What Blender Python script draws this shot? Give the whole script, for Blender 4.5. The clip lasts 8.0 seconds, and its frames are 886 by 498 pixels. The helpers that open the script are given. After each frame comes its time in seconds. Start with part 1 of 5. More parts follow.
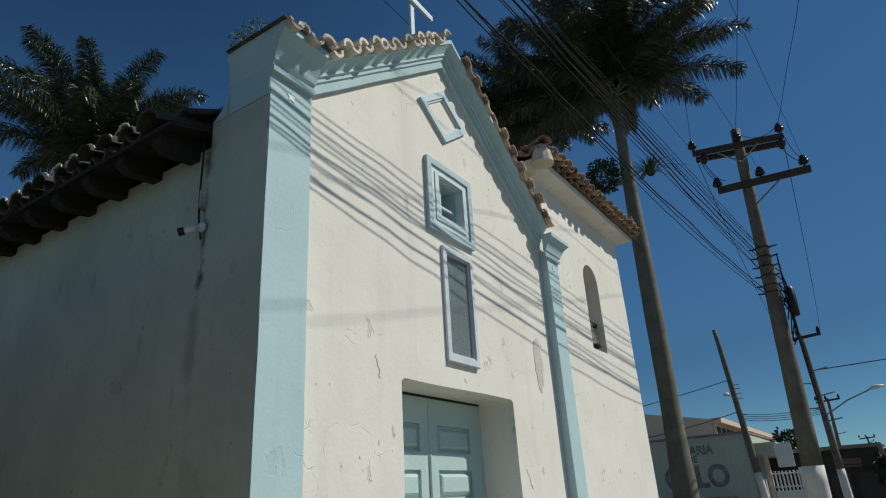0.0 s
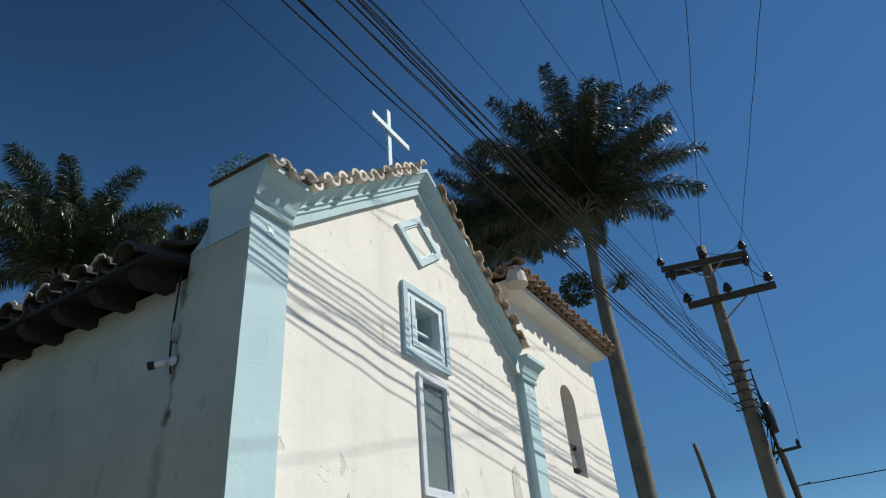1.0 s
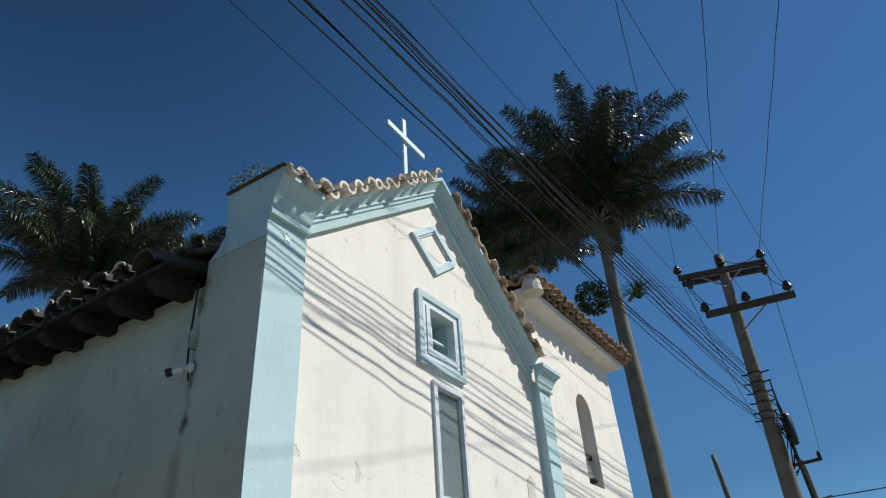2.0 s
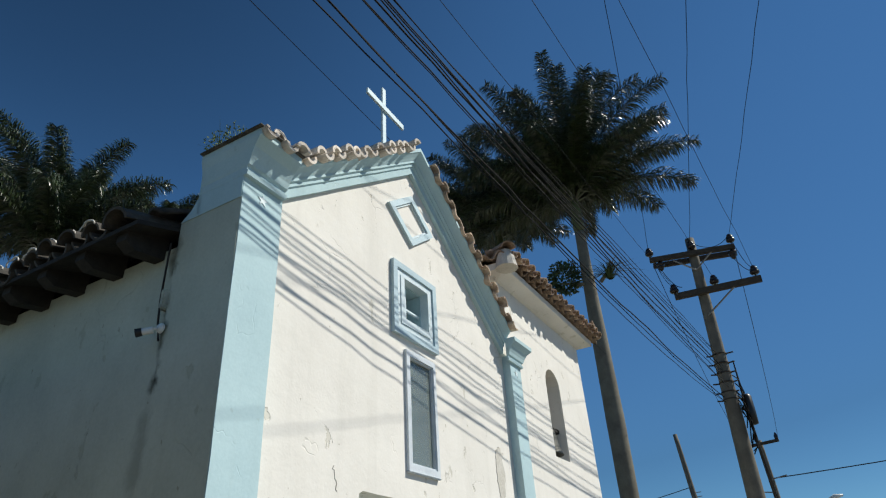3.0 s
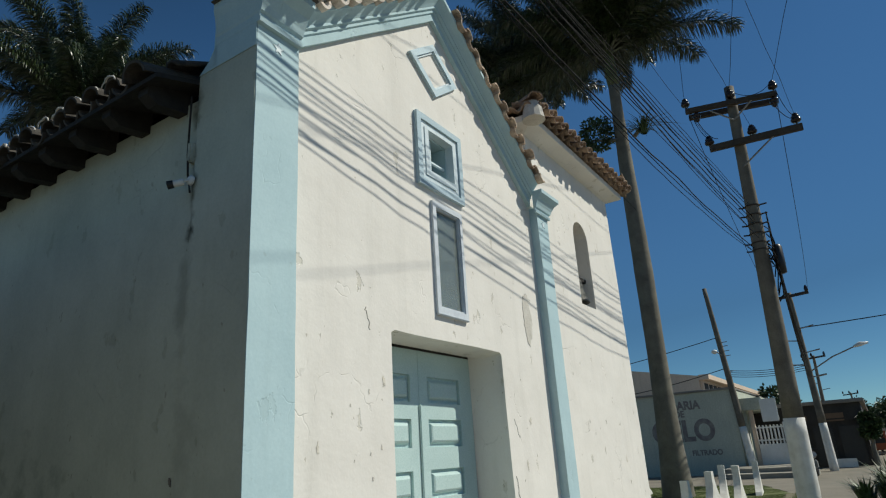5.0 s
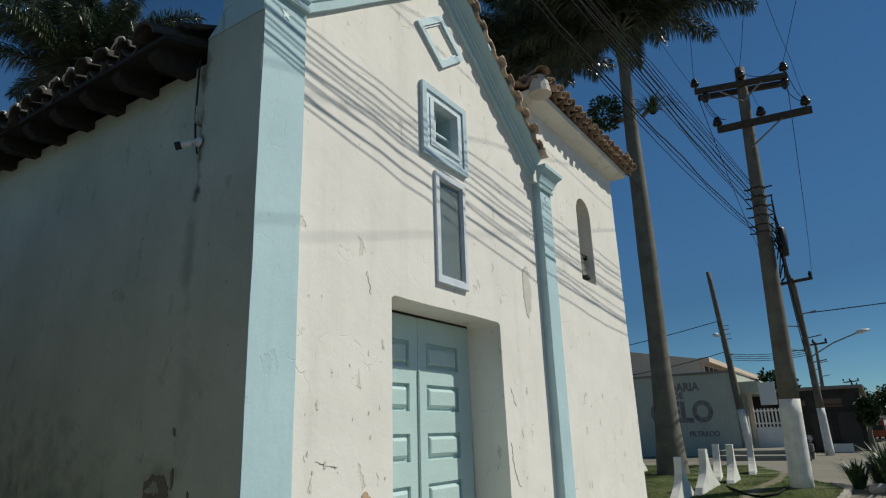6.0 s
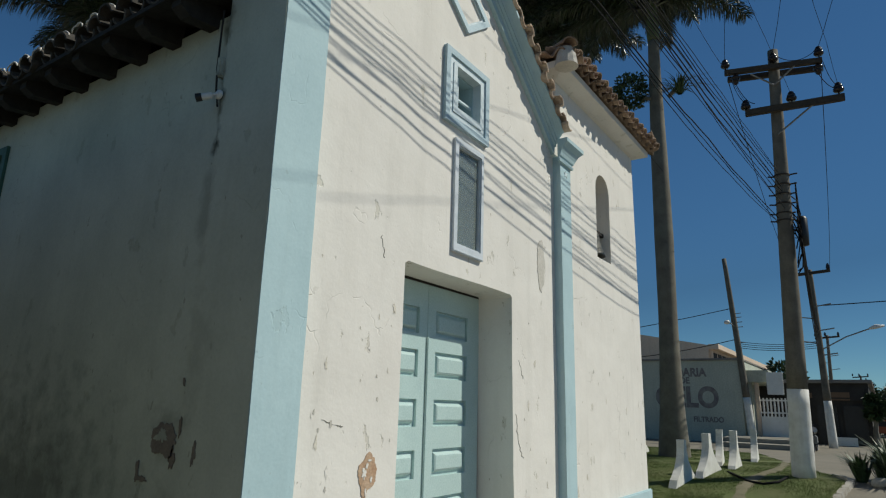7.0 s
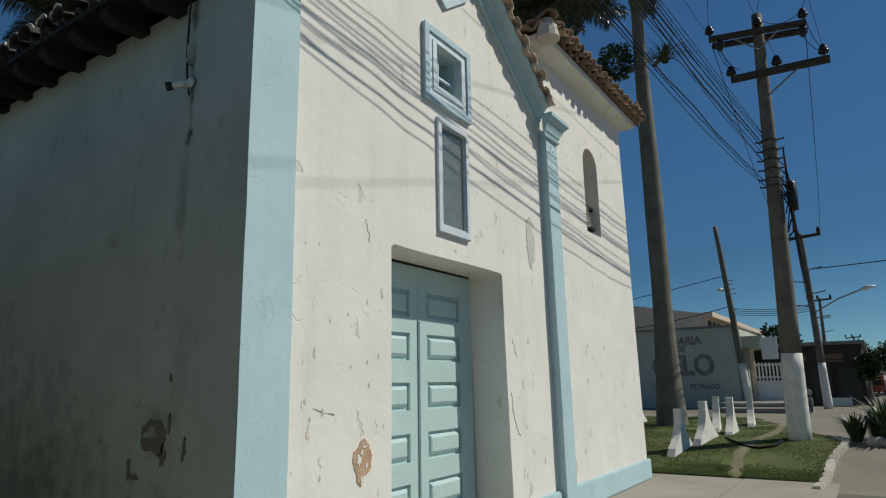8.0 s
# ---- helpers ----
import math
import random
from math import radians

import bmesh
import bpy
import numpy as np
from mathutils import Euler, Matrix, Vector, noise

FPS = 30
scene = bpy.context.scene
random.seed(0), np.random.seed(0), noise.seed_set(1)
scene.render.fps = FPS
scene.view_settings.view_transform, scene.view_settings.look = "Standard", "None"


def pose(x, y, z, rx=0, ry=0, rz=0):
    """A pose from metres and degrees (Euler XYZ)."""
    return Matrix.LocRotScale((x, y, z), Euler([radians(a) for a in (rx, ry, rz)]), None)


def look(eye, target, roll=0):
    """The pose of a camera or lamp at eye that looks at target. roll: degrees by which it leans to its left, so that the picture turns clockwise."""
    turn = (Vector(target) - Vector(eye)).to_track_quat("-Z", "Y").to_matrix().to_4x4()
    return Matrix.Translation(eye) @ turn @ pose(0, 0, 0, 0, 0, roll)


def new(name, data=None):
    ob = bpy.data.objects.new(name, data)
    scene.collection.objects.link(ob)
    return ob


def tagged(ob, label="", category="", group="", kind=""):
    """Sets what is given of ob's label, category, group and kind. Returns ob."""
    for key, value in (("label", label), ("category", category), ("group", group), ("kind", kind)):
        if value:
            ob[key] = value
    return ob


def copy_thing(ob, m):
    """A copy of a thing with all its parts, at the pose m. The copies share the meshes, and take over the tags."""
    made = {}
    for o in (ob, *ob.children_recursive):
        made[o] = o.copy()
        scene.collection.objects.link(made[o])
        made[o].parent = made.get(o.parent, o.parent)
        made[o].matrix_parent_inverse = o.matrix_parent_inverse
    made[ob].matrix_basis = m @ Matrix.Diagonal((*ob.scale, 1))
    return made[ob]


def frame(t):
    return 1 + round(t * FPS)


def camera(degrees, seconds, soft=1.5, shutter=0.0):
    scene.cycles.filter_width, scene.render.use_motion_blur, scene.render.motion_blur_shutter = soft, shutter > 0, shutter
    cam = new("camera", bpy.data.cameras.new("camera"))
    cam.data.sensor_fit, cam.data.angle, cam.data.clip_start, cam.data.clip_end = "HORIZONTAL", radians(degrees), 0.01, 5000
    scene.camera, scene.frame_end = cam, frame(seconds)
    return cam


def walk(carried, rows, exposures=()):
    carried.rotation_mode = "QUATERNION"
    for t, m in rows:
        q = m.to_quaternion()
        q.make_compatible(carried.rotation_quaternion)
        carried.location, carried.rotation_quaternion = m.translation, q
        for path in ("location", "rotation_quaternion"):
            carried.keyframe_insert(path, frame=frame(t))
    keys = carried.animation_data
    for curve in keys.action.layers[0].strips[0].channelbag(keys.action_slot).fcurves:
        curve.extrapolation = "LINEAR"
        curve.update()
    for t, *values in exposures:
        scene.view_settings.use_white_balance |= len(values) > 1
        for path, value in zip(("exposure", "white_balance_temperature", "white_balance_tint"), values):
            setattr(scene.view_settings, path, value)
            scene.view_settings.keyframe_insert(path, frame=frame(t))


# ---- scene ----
cam = camera(70.1, 8.0, soft=1.2)
PATH = [
    (0, (-2.404, -2.973, 1.628), (-0.844, -1.969, 2.375), -3.4),
    (0.5, (-2.396, -3.02, 1.682), (-0.858, -2.16, 2.628), -7.0),
    (1, (-2.485, -3.02, 1.761), (-1.0, -2.183, 2.807), -5.0),
    (1.5, (-2.486, -3.011, 1.762), (-1.03, -2.141, 2.821), -4.1),
    (1.7, (-2.492, -3.019, 1.762), (-1.052, -2.14, 2.836), -4.2),
    (2.8, (-2.492, -3.0, 1.721), (-0.982, -2.192, 2.755), -3.9),
    (3, (-2.468, -2.986, 1.705), (-0.948, -2.164, 2.712), -3.6),
    (3.5, (-2.463, -2.996, 1.695), (-0.943, -2.123, 2.658), -3.4),
    (4, (-2.43, -3.009, 1.661), (-0.899, -2.082, 2.553), -2.8),
    (4.5, (-2.411, -3.015, 1.615), (-0.834, -2.053, 2.382), -2.7),
    (5, (-2.412, -3.021, 1.562), (-0.809, -2.004, 2.19), -3.5),
    (6.3, (-2.452, -3.091, 1.446), (-0.853, -2.023, 1.993), -1.0),
    (6.5, (-2.426, -3.059, 1.444), (-0.849, -1.947, 1.969), -0.9),
    (7, (-2.417, -3.05, 1.432), (-0.813, -1.954, 1.909), 1.7),
    (7.5, (-2.37, -3.029, 1.42), (-0.733, -1.954, 1.825), -0.8),
    (8, (-2.333, -3.055, 1.452), (-0.705, -1.97, 1.87), -1.1),
]
EXPOSURES = [(0.0, -0.19), (0.5, 0.04), (1.0, 0.24), (1.5, 0.27), (3.0, 0.26), (3.5, 0.21), (4.0, 0.16), (4.5, 0.05), (5.0, -0.05), (6.5, -0.2), (8.0, -0.25)]
walk(cam, [(t, look(eye, target, roll)) for t, eye, target, roll in PATH], [(t, stops, 6680 if 0.4 < t < 4.2 else 6790, 6 if 0.4 < t < 4.2 else 4) for t, stops in EXPOSURES])

from mathutils.geometry import tessellate_polygon

# ---- light ----
SUN = Vector((0.77, -1.0, 1.31)).normalized()
world = bpy.data.worlds.new("sky")
scene.world = world
world.use_nodes = True
wn = world.node_tree.nodes
wl = world.node_tree.links
sky = wn.new("ShaderNodeTexSky")
sky.sky_type = "NISHITA"
sky.sun_disc = False
sky.sun_elevation = math.asin(SUN.z)
sky.sun_rotation = math.atan2(SUN.x, SUN.y)
sky.air_density, sky.dust_density, sky.ozone_density = 0.65, 0.0, 2.5
deep = wn.new("ShaderNodeHueSaturation")
deep.inputs["Hue"].default_value, deep.inputs["Saturation"].default_value = 0.5, 1.11
wl.new(sky.outputs[0], deep.inputs["Color"])
tint = wn.new("ShaderNodeMix")
tint.data_type, tint.blend_type = "RGBA", "MULTIPLY"
tint.inputs[0].default_value, tint.inputs[7].default_value = 1.0, (0.70, 0.98, 1.07, 1)
wl.new(deep.outputs[0], tint.inputs[6])
# the clear tropical sky deepens away from the sun more than the plain model's
grey = wn.new("ShaderNodeRGBToBW")
wl.new(sky.outputs[0], grey.inputs[0])
depth = wn.new("ShaderNodeMapRange")
depth.inputs[1].default_value, depth.inputs[2].default_value, depth.inputs[3].default_value, depth.inputs[4].default_value = 0.66, 1.20, 0.46, 1.0
depth.interpolation_type = "SMOOTHSTEP"
wl.new(grey.outputs[0], depth.inputs[0])
deepened = wn.new("ShaderNodeMix")
deepened.data_type, deepened.blend_type = "RGBA", "MULTIPLY"
deepened.inputs[0].default_value = 1.0
wl.new(tint.outputs[2], deepened.inputs[6])
low = wn.new("ShaderNodeMapRange")
low.inputs[1].default_value, low.inputs[2].default_value, low.inputs[3].default_value, low.inputs[4].default_value = 1.5, 3.2, 1.0, 0.66
wl.new(grey.outputs[0], low.inputs[0])
both = wn.new("ShaderNodeMath")
both.operation = "MULTIPLY"
wl.new(depth.outputs[0], both.inputs[0])
wl.new(low.outputs[0], both.inputs[1])
wl.new(both.outputs[0], deepened.inputs[7])
wl.new(deepened.outputs[2], wn["Background"].inputs[0])
wn["Background"].inputs[1].default_value = 0.089
sun = new("sun", bpy.data.lights.new("sun", "SUN"))
sun.data.energy, sun.data.angle, sun.data.color = 4.2, radians(0.53), (1.0, 0.965, 0.91)
sun.matrix_world = look(SUN * 50, (0, 0, 0))


# ---- materials ----
def material(name, base, dark=None, rough=0.8, metal=0.0, scale=6.0, fine=60.0, bump=0.15, spread=0.5, streak=0.0, vary=0.0, spec=0.4, island=False, aged=0.0, grit=0.35, spots=()):
    """A surface of two colours mixed by large and fine noise, with relief; streak: upright run-off stains; vary: piece by piece."""
    m = bpy.data.materials.new(name)
    m.use_nodes = True
    n, l = m.node_tree.nodes, m.node_tree.links
    b = n["Principled BSDF"]
    b.inputs["Roughness"].default_value = rough
    b.inputs["Metallic"].default_value = metal
    b.inputs["Specular IOR Level"].default_value = spec
    geo = n.new("ShaderNodeNewGeometry")
    dark = dark or tuple(c * 0.7 for c in base)

    def noise_at(sc, detail, stretch=None):
        t = n.new("ShaderNodeTexNoise")
        t.inputs["Scale"].default_value = sc
        t.inputs["Detail"].default_value = detail
        t.inputs["Roughness"].default_value = 0.6
        if stretch:
            mp = n.new("ShaderNodeMapping")
            mp.inputs["Scale"].default_value = stretch
            l.new(geo.outputs["Position"], mp.inputs[0])
            l.new(mp.outputs[0], t.inputs[0])
        else:
            l.new(geo.outputs["Position"], t.inputs[0])
        return t

    big, small = noise_at(scale, 5), noise_at(fine, 4)
    ramp = n.new("ShaderNodeMapRange")
    ramp.inputs[1].default_value, ramp.inputs[2].default_value = 0.5 - spread * 0.35, 0.5 + spread * 0.45
    l.new(big.outputs[0], ramp.inputs[0])
    mix = n.new("ShaderNodeMix")
    mix.data_type = "RGBA"
    mix.inputs[6].default_value, mix.inputs[7].default_value = (*base, 1), (*dark, 1)
    l.new(ramp.outputs[0], mix.inputs[0])
    top = mix.outputs[2]
    grain = n.new("ShaderNodeMix")
    grain.data_type, grain.blend_type = "RGBA", "OVERLAY"
    grain.inputs[0].default_value = 0.35 if grit > 0.2 else 0.14
    l.new(top, grain.inputs[6])
    l.new(small.outputs[0], grain.inputs[7])
    top = grain.outputs[2]
    if streak:
        run = noise_at(1.0, 6, (5.0, 5.0, 0.35))
        rr = n.new("ShaderNodeMapRange")
        rr.inputs[1].default_value, rr.inputs[2].default_value, rr.inputs[4].default_value = 0.52, 0.78, streak
        l.new(run.outputs[0], rr.inputs[0])
        sm = n.new("ShaderNodeMix")
        sm.data_type, sm.blend_type = "RGBA", "MULTIPLY"
        sm.inputs[7].default_value = (0.42, 0.42, 0.38, 1)
        l.new(rr.outputs[0], sm.inputs[0])
        l.new(top, sm.inputs[6])
        top = sm.outputs[2]
    for cx, cy, cz, rx, ry, rz, much in spots:
        # a dark smear round one place, damp stain or painted shade, broken up by noise
        off = n.new("ShaderNodeVectorMath")
        off.operation = "SUBTRACT"
        off.inputs[1].default_value = (cx, cy, cz)
        l.new(geo.outputs["Position"], off.inputs[0])
        div = n.new("ShaderNodeVectorMath")
        div.operation = "DIVIDE"
        div.inputs[1].default_value = (rx, ry, rz)
        l.new(off.outputs[0], div.inputs[0])
        ln = n.new("ShaderNodeVectorMath")
        ln.operation = "LENGTH"
        l.new(div.outputs[0], ln.inputs[0])
        ragged = n.new("ShaderNodeMath")
        ragged.operation = "MULTIPLY_ADD"
        ragged.inputs[1].default_value = 2.4
        l.new(noise_at(6.0, 8).outputs[0], ragged.inputs[0])
        l.new(ln.outputs["Value"], ragged.inputs[2])
        soft_edge = n.new("ShaderNodeMapRange")
        soft_edge.inputs[1].default_value, soft_edge.inputs[2].default_value, soft_edge.inputs[3].default_value, soft_edge.inputs[4].default_value = 1.35, 2.15, much, 0.0
        l.new(ragged.outputs[0], soft_edge.inputs[0])
        dm = n.new("ShaderNodeMix")
        dm.data_type, dm.blend_type = "RGBA", "MULTIPLY"
        dm.inputs[7].default_value = (0.16, 0.155, 0.13, 1)
        l.new(soft_edge.outputs[0], dm.inputs[0])
        l.new(top, dm.inputs[6])
        top = dm.outputs[2]
    height_extra = None
    if aged:
        # hairline cracks, flaked scabs and small pits, in loose groups
        warp = noise_at(2.5, 3)
        addv = n.new("ShaderNodeVectorMath")
        addv.operation = "MULTIPLY_ADD"
        addv.inputs[1].default_value = (0.35, 0.35, 0.35)
        l.new(warp.outputs[1], addv.inputs[0])
        l.new(geo.outputs["Position"], addv.inputs[2])
        vor = n.new("ShaderNodeTexVoronoi")
        vor.feature = "DISTANCE_TO_EDGE"
        vor.inputs["Scale"].default_value = 2.1
        l.new(addv.outputs[0], vor.inputs["Vector"])
        hair = n.new("ShaderNodeMapRange")
        hair.inputs[1].default_value, hair.inputs[2].default_value, hair.inputs[3].default_value, hair.inputs[4].default_value = 0.003, 0.010, 1.0, 0.0
        l.new(vor.outputs["Distance"], hair.inputs[0])
        where = n.new("ShaderNodeMapRange")
        where.inputs[1].default_value, where.inputs[2].default_value = 0.55, 0.66
        l.new(noise_at(1.3, 4).outputs[0], where.inputs[0])
        lines = n.new("ShaderNodeMath")
        lines.operation = "MULTIPLY"
        l.new(hair.outputs[0], lines.inputs[0])
        l.new(where.outputs[0], lines.inputs[1])
        flake = n.new("ShaderNodeMapRange")
        flake.inputs[1].default_value, flake.inputs[2].default_value = 0.638, 0.654
        l.new(noise_at(5.0, 8, (1.0, 1.0, 0.6)).outputs[0], flake.inputs[0])
        pits = n.new("ShaderNodeMapRange")
        pits.inputs[1].default_value, pits.inputs[2].default_value = 0.705, 0.72
        l.new(noise_at(14.0, 3, (1.0, 1.0, 0.55)).outputs[0], pits.inputs[0])
        for src, tone, much in ((lines.outputs[0], (0.45, 0.43, 0.38, 1), 0.28), (flake.outputs[0], (0.80, 0.79, 0.74, 1), 0.8), (pits.outputs[0], (0.50, 0.46, 0.38, 1), 0.7)):
            gain = n.new("ShaderNodeMath")
            gain.operation = "MULTIPLY"
            gain.inputs[1].default_value = much * aged
            l.new(src, gain.inputs[0])
            am = n.new("ShaderNodeMix")
            am.data_type, am.blend_type = "RGBA", "MULTIPLY"
            am.inputs[7].default_value = tone
            l.new(gain.outputs[0], am.inputs[0])
            l.new(top, am.inputs[6])
            top = am.outputs[2]
        sumh = n.new("ShaderNodeMath")
        l.new(lines.outputs[0], sumh.inputs[0])
        l.new(flake.outputs[0], sumh.inputs[1])
        height_extra = n.new("ShaderNodeMath")
        height_extra.operation = "MULTIPLY"
        height_extra.inputs[1].default_value = -0.45
        l.new(sumh.outputs[0], height_extra.inputs[0])
    if vary:
        info = n.new("ShaderNodeObjectInfo")
        hs = n.new("ShaderNodeHueSaturation")
        vr = n.new("ShaderNodeMapRange")
        vr.inputs[3].default_value, vr.inputs[4].default_value = 1 - vary, 1 + vary
        l.new(geo.outputs["Random Per Island"] if island else info.outputs["Random"], vr.inputs[0])
        l.new(vr.outputs[0], hs.inputs["Value"])
        l.new(top, hs.inputs["Color"])
        top = hs.outputs[0]
    l.new(top, b.inputs["Base Color"])
    if bump:
        bp = n.new("ShaderNodeBump")
        bp.inputs["Strength"].default_value, bp.inputs["Distance"].default_value = bump, 0.02
        add = n.new("ShaderNodeMath")
        add.operation = "MULTIPLY_ADD"
        add.inputs[1].default_value = grit
        l.new(small.outputs[0], add.inputs[0])
        l.new(big.outputs[0], add.inputs[2])
        if height_extra:
            tot = n.new("ShaderNodeMath")
            l.new(add.outputs[0], tot.inputs[0])
            l.new(height_extra.outputs[0], tot.inputs[1])
            add = tot
        l.new(add.outputs[0], bp.inputs["Height"])
        l.new(bp.outputs[0], b.inputs["Normal"])
    return m


PLASTER = material("cream limewash plaster", (0.80, 0.768, 0.71), (0.72, 0.688, 0.63), 0.9, scale=1.6, fine=45, bump=0.62, streak=0.16, aged=1.0, grit=0.08)
# stained side plaster; base colour and last, widest spot also hold the wall's shade
SHADED_PLASTER = material("weathered limewash plaster darkened for shade", (0.585, 0.61, 0.515), (0.41, 0.44, 0.372), 0.92, scale=0.8, fine=45, bump=0.5, streak=0.14, aged=0.8, grit=0.07,
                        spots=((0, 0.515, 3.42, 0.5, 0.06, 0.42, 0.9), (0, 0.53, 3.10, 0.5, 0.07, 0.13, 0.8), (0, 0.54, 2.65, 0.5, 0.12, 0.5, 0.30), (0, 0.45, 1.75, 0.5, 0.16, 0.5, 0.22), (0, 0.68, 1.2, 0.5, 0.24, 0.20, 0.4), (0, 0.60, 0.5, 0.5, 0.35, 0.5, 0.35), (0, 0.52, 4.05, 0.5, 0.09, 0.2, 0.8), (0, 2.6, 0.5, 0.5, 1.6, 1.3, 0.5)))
BLUE = material("pale blue limewash", (0.465, 0.62, 0.65), (0.405, 0.555, 0.59), 0.85, scale=2.5, fine=50, bump=0.35, streak=0.14, aged=0.25, grit=0.06)
BLUE_DEEP = material("blue window paint", (0.45, 0.575, 0.63), (0.38, 0.50, 0.56), 0.7, scale=4, fine=50, bump=0.2)
BLUE_WOOD = material("blue painted timber", (0.45, 0.60, 0.665), (0.50, 0.62, 0.665), 0.6, scale=7, fine=70, bump=0.2)
WHITE_FRAME = material("blue-white enamel on timber", (0.66, 0.745, 0.765), (0.53, 0.63, 0.67), 0.55, scale=9, fine=80, bump=0.15)
PALE_FRAME = material("grey-white window enamel", (0.66, 0.70, 0.735), (0.54, 0.59, 0.63), 0.55, scale=9, fine=80, bump=0.15)
DOOR = material("pale aqua door enamel", (0.50, 0.645, 0.625), (0.44, 0.58, 0.565), 0.42, scale=3, fine=60, bump=0.1, spec=0.5)
TILE = material("weathered clay tile", (0.42, 0.30, 0.21), (0.15, 0.105, 0.075), 0.9, scale=9, fine=60, bump=0.5, spread=0.6, vary=0.3)
TILE_LIME = material("lime-washed clay tile", (0.74, 0.69, 0.62), (0.44, 0.36, 0.29), 0.9, scale=12, fine=60, bump=0.5, spread=0.55, vary=0.25)
TILE_PALE = material("clay tile with lime remnants", (0.58, 0.46, 0.35), (0.24, 0.16, 0.11), 0.9, scale=11, fine=60, bump=0.5, spread=0.5, vary=0.35)
TILE_OLD = material("blackened clay tile", (0.10, 0.088, 0.075), (0.035, 0.034, 0.03), 0.92, scale=9, fine=60, bump=0.5, vary=0.4)
# timber colour lowered to carry the dimness under the eaves
DARK_WOOD = material("dark old timber deepened for shade", (0.034, 0.030, 0.026), (0.015, 0.014, 0.012), 0.85, scale=10, bump=0.4)
CONCRETE_POLE = material("weathered pole concrete", (0.175, 0.16, 0.13), (0.10, 0.09, 0.072), 0.9, scale=3, fine=50, bump=0.3, streak=0.3)
WHITEWASH = material("whitewash on concrete", (0.78, 0.77, 0.72), (0.60, 0.585, 0.53), 0.9, scale=5, fine=40, bump=0.35, streak=0.25)
ARM_WOOD = material("tarred crossarm timber", (0.07, 0.055, 0.04), (0.04, 0.033, 0.026), 0.85, scale=14, bump=0.3)
CERAMIC = material("brown glazed porcelain", (0.025, 0.016, 0.013), (0.015, 0.01, 0.01), 0.2, scale=5, bump=0.0)
RUBBER = material("black cable sheath", (0.010, 0.010, 0.010), (0.014, 0.014, 0.014), 0.9, scale=5, bump=0.0, spec=0.15)
# kept dark so the added wall throws little light back
SHADING_WALL = material("dark plaster of the shading wall", (0.24, 0.235, 0.20), (0.15, 0.15, 0.13), 0.95, scale=1.2, fine=30, bump=0.4, streak=0.4)
STEEL = material("galvanised steel", (0.30, 0.30, 0.29), (0.22, 0.22, 0.21), 0.5, 0.7, scale=15, bump=0.1)
TRUNK = material("grey royal palm bark", (0.195, 0.182, 0.145), (0.11, 0.10, 0.08), 0.9, scale=2.5, fine=45, bump=0.4, streak=0.3)
SHAFT = material("green palm crownshaft", (0.10, 0.13, 0.05), (0.07, 0.07, 0.03), 0.6, scale=3, bump=0.15)
FROND = material("palm frond leaflets", (0.034, 0.058, 0.013), (0.019, 0.032, 0.009), 0.32, scale=3, fine=30, bump=0.0, vary=0.45, spec=0.95, island=True)
LEAF = material("dark shrub leaves", (0.05, 0.085, 0.03), (0.03, 0.05, 0.018), 0.5, scale=6, fine=30, bump=0.0, vary=0.5, island=True)
GRASS = material("mown grass", (0.10, 0.148, 0.029), (0.088, 0.118, 0.031), 0.8, scale=1.2, fine=25, bump=0.0, vary=0.28, island=True)
SOIL = material("grass-grown soil", (0.085, 0.118, 0.028), (0.11, 0.11, 0.042), 0.95, scale=1.4, fine=40, bump=0.5)
SAND = material("trodden sandy soil", (0.21, 0.185, 0.12), (0.10, 0.10, 0.05), 0.95, scale=2.5, fine=50, bump=0.4)
ASPHALT = material("dusty worn street paving", (0.15, 0.135, 0.11), (0.10, 0.092, 0.078), 0.9, scale=1.2, fine=60, bump=0.3)
DUST = material("dusty paved ground", (0.235, 0.21, 0.165), (0.17, 0.155, 0.12), 0.95, scale=0.8, fine=30, bump=0.3)
SLAB = material("pale cement pavement", (0.33, 0.305, 0.25), (0.26, 0.24, 0.195), 0.9, scale=1.4, fine=45, bump=0.25)
STONE = material("whitewashed kerb stone", (0.48, 0.45, 0.39), (0.30, 0.27, 0.22), 0.9, scale=6, fine=40, bump=0.6, vary=0.2)
BRICK_PATCH = material("bare brick-red render", (0.42, 0.25, 0.15), (0.55, 0.42, 0.30), 0.95, scale=9, fine=50, bump=0.6)
DAMP = material("brown damp scar", (0.17, 0.14, 0.115), (0.26, 0.225, 0.185), 0.95, scale=14, fine=60, bump=0.5, spread=0.8)
RUST = material("rusty iron strap", (0.075, 0.055, 0.042), (0.04, 0.034, 0.03), 0.8, 0.3, scale=14, bump=0.2)
MORTAR = material("lime mortar", (0.78, 0.75, 0.69), (0.58, 0.54, 0.47), 0.92, scale=9, fine=50, bump=0.5, vary=0.15)
STAIN = material("dark damp render", (0.20, 0.19, 0.165), (0.33, 0.32, 0.28), 0.95, scale=8, fine=50, bump=0.5)
OLD_LIME = material("yellowed older limewash", (0.70, 0.655, 0.565), (0.60, 0.56, 0.48), 0.92, scale=10, fine=60, bump=0.4)
GREY_PATCH = material("grey cement repair", (0.62, 0.59, 0.53), (0.50, 0.47, 0.41), 0.92, scale=8, fine=50, bump=0.4)
GREEN_PAINT = material("green shutter paint", (0.06, 0.14, 0.11), (0.04, 0.10, 0.08), 0.6, scale=8, bump=0.1)
BRONZE = material("greened bronze", (0.10, 0.10, 0.085), (0.05, 0.05, 0.042), 0.6, 0.3, scale=10, bump=0.15)
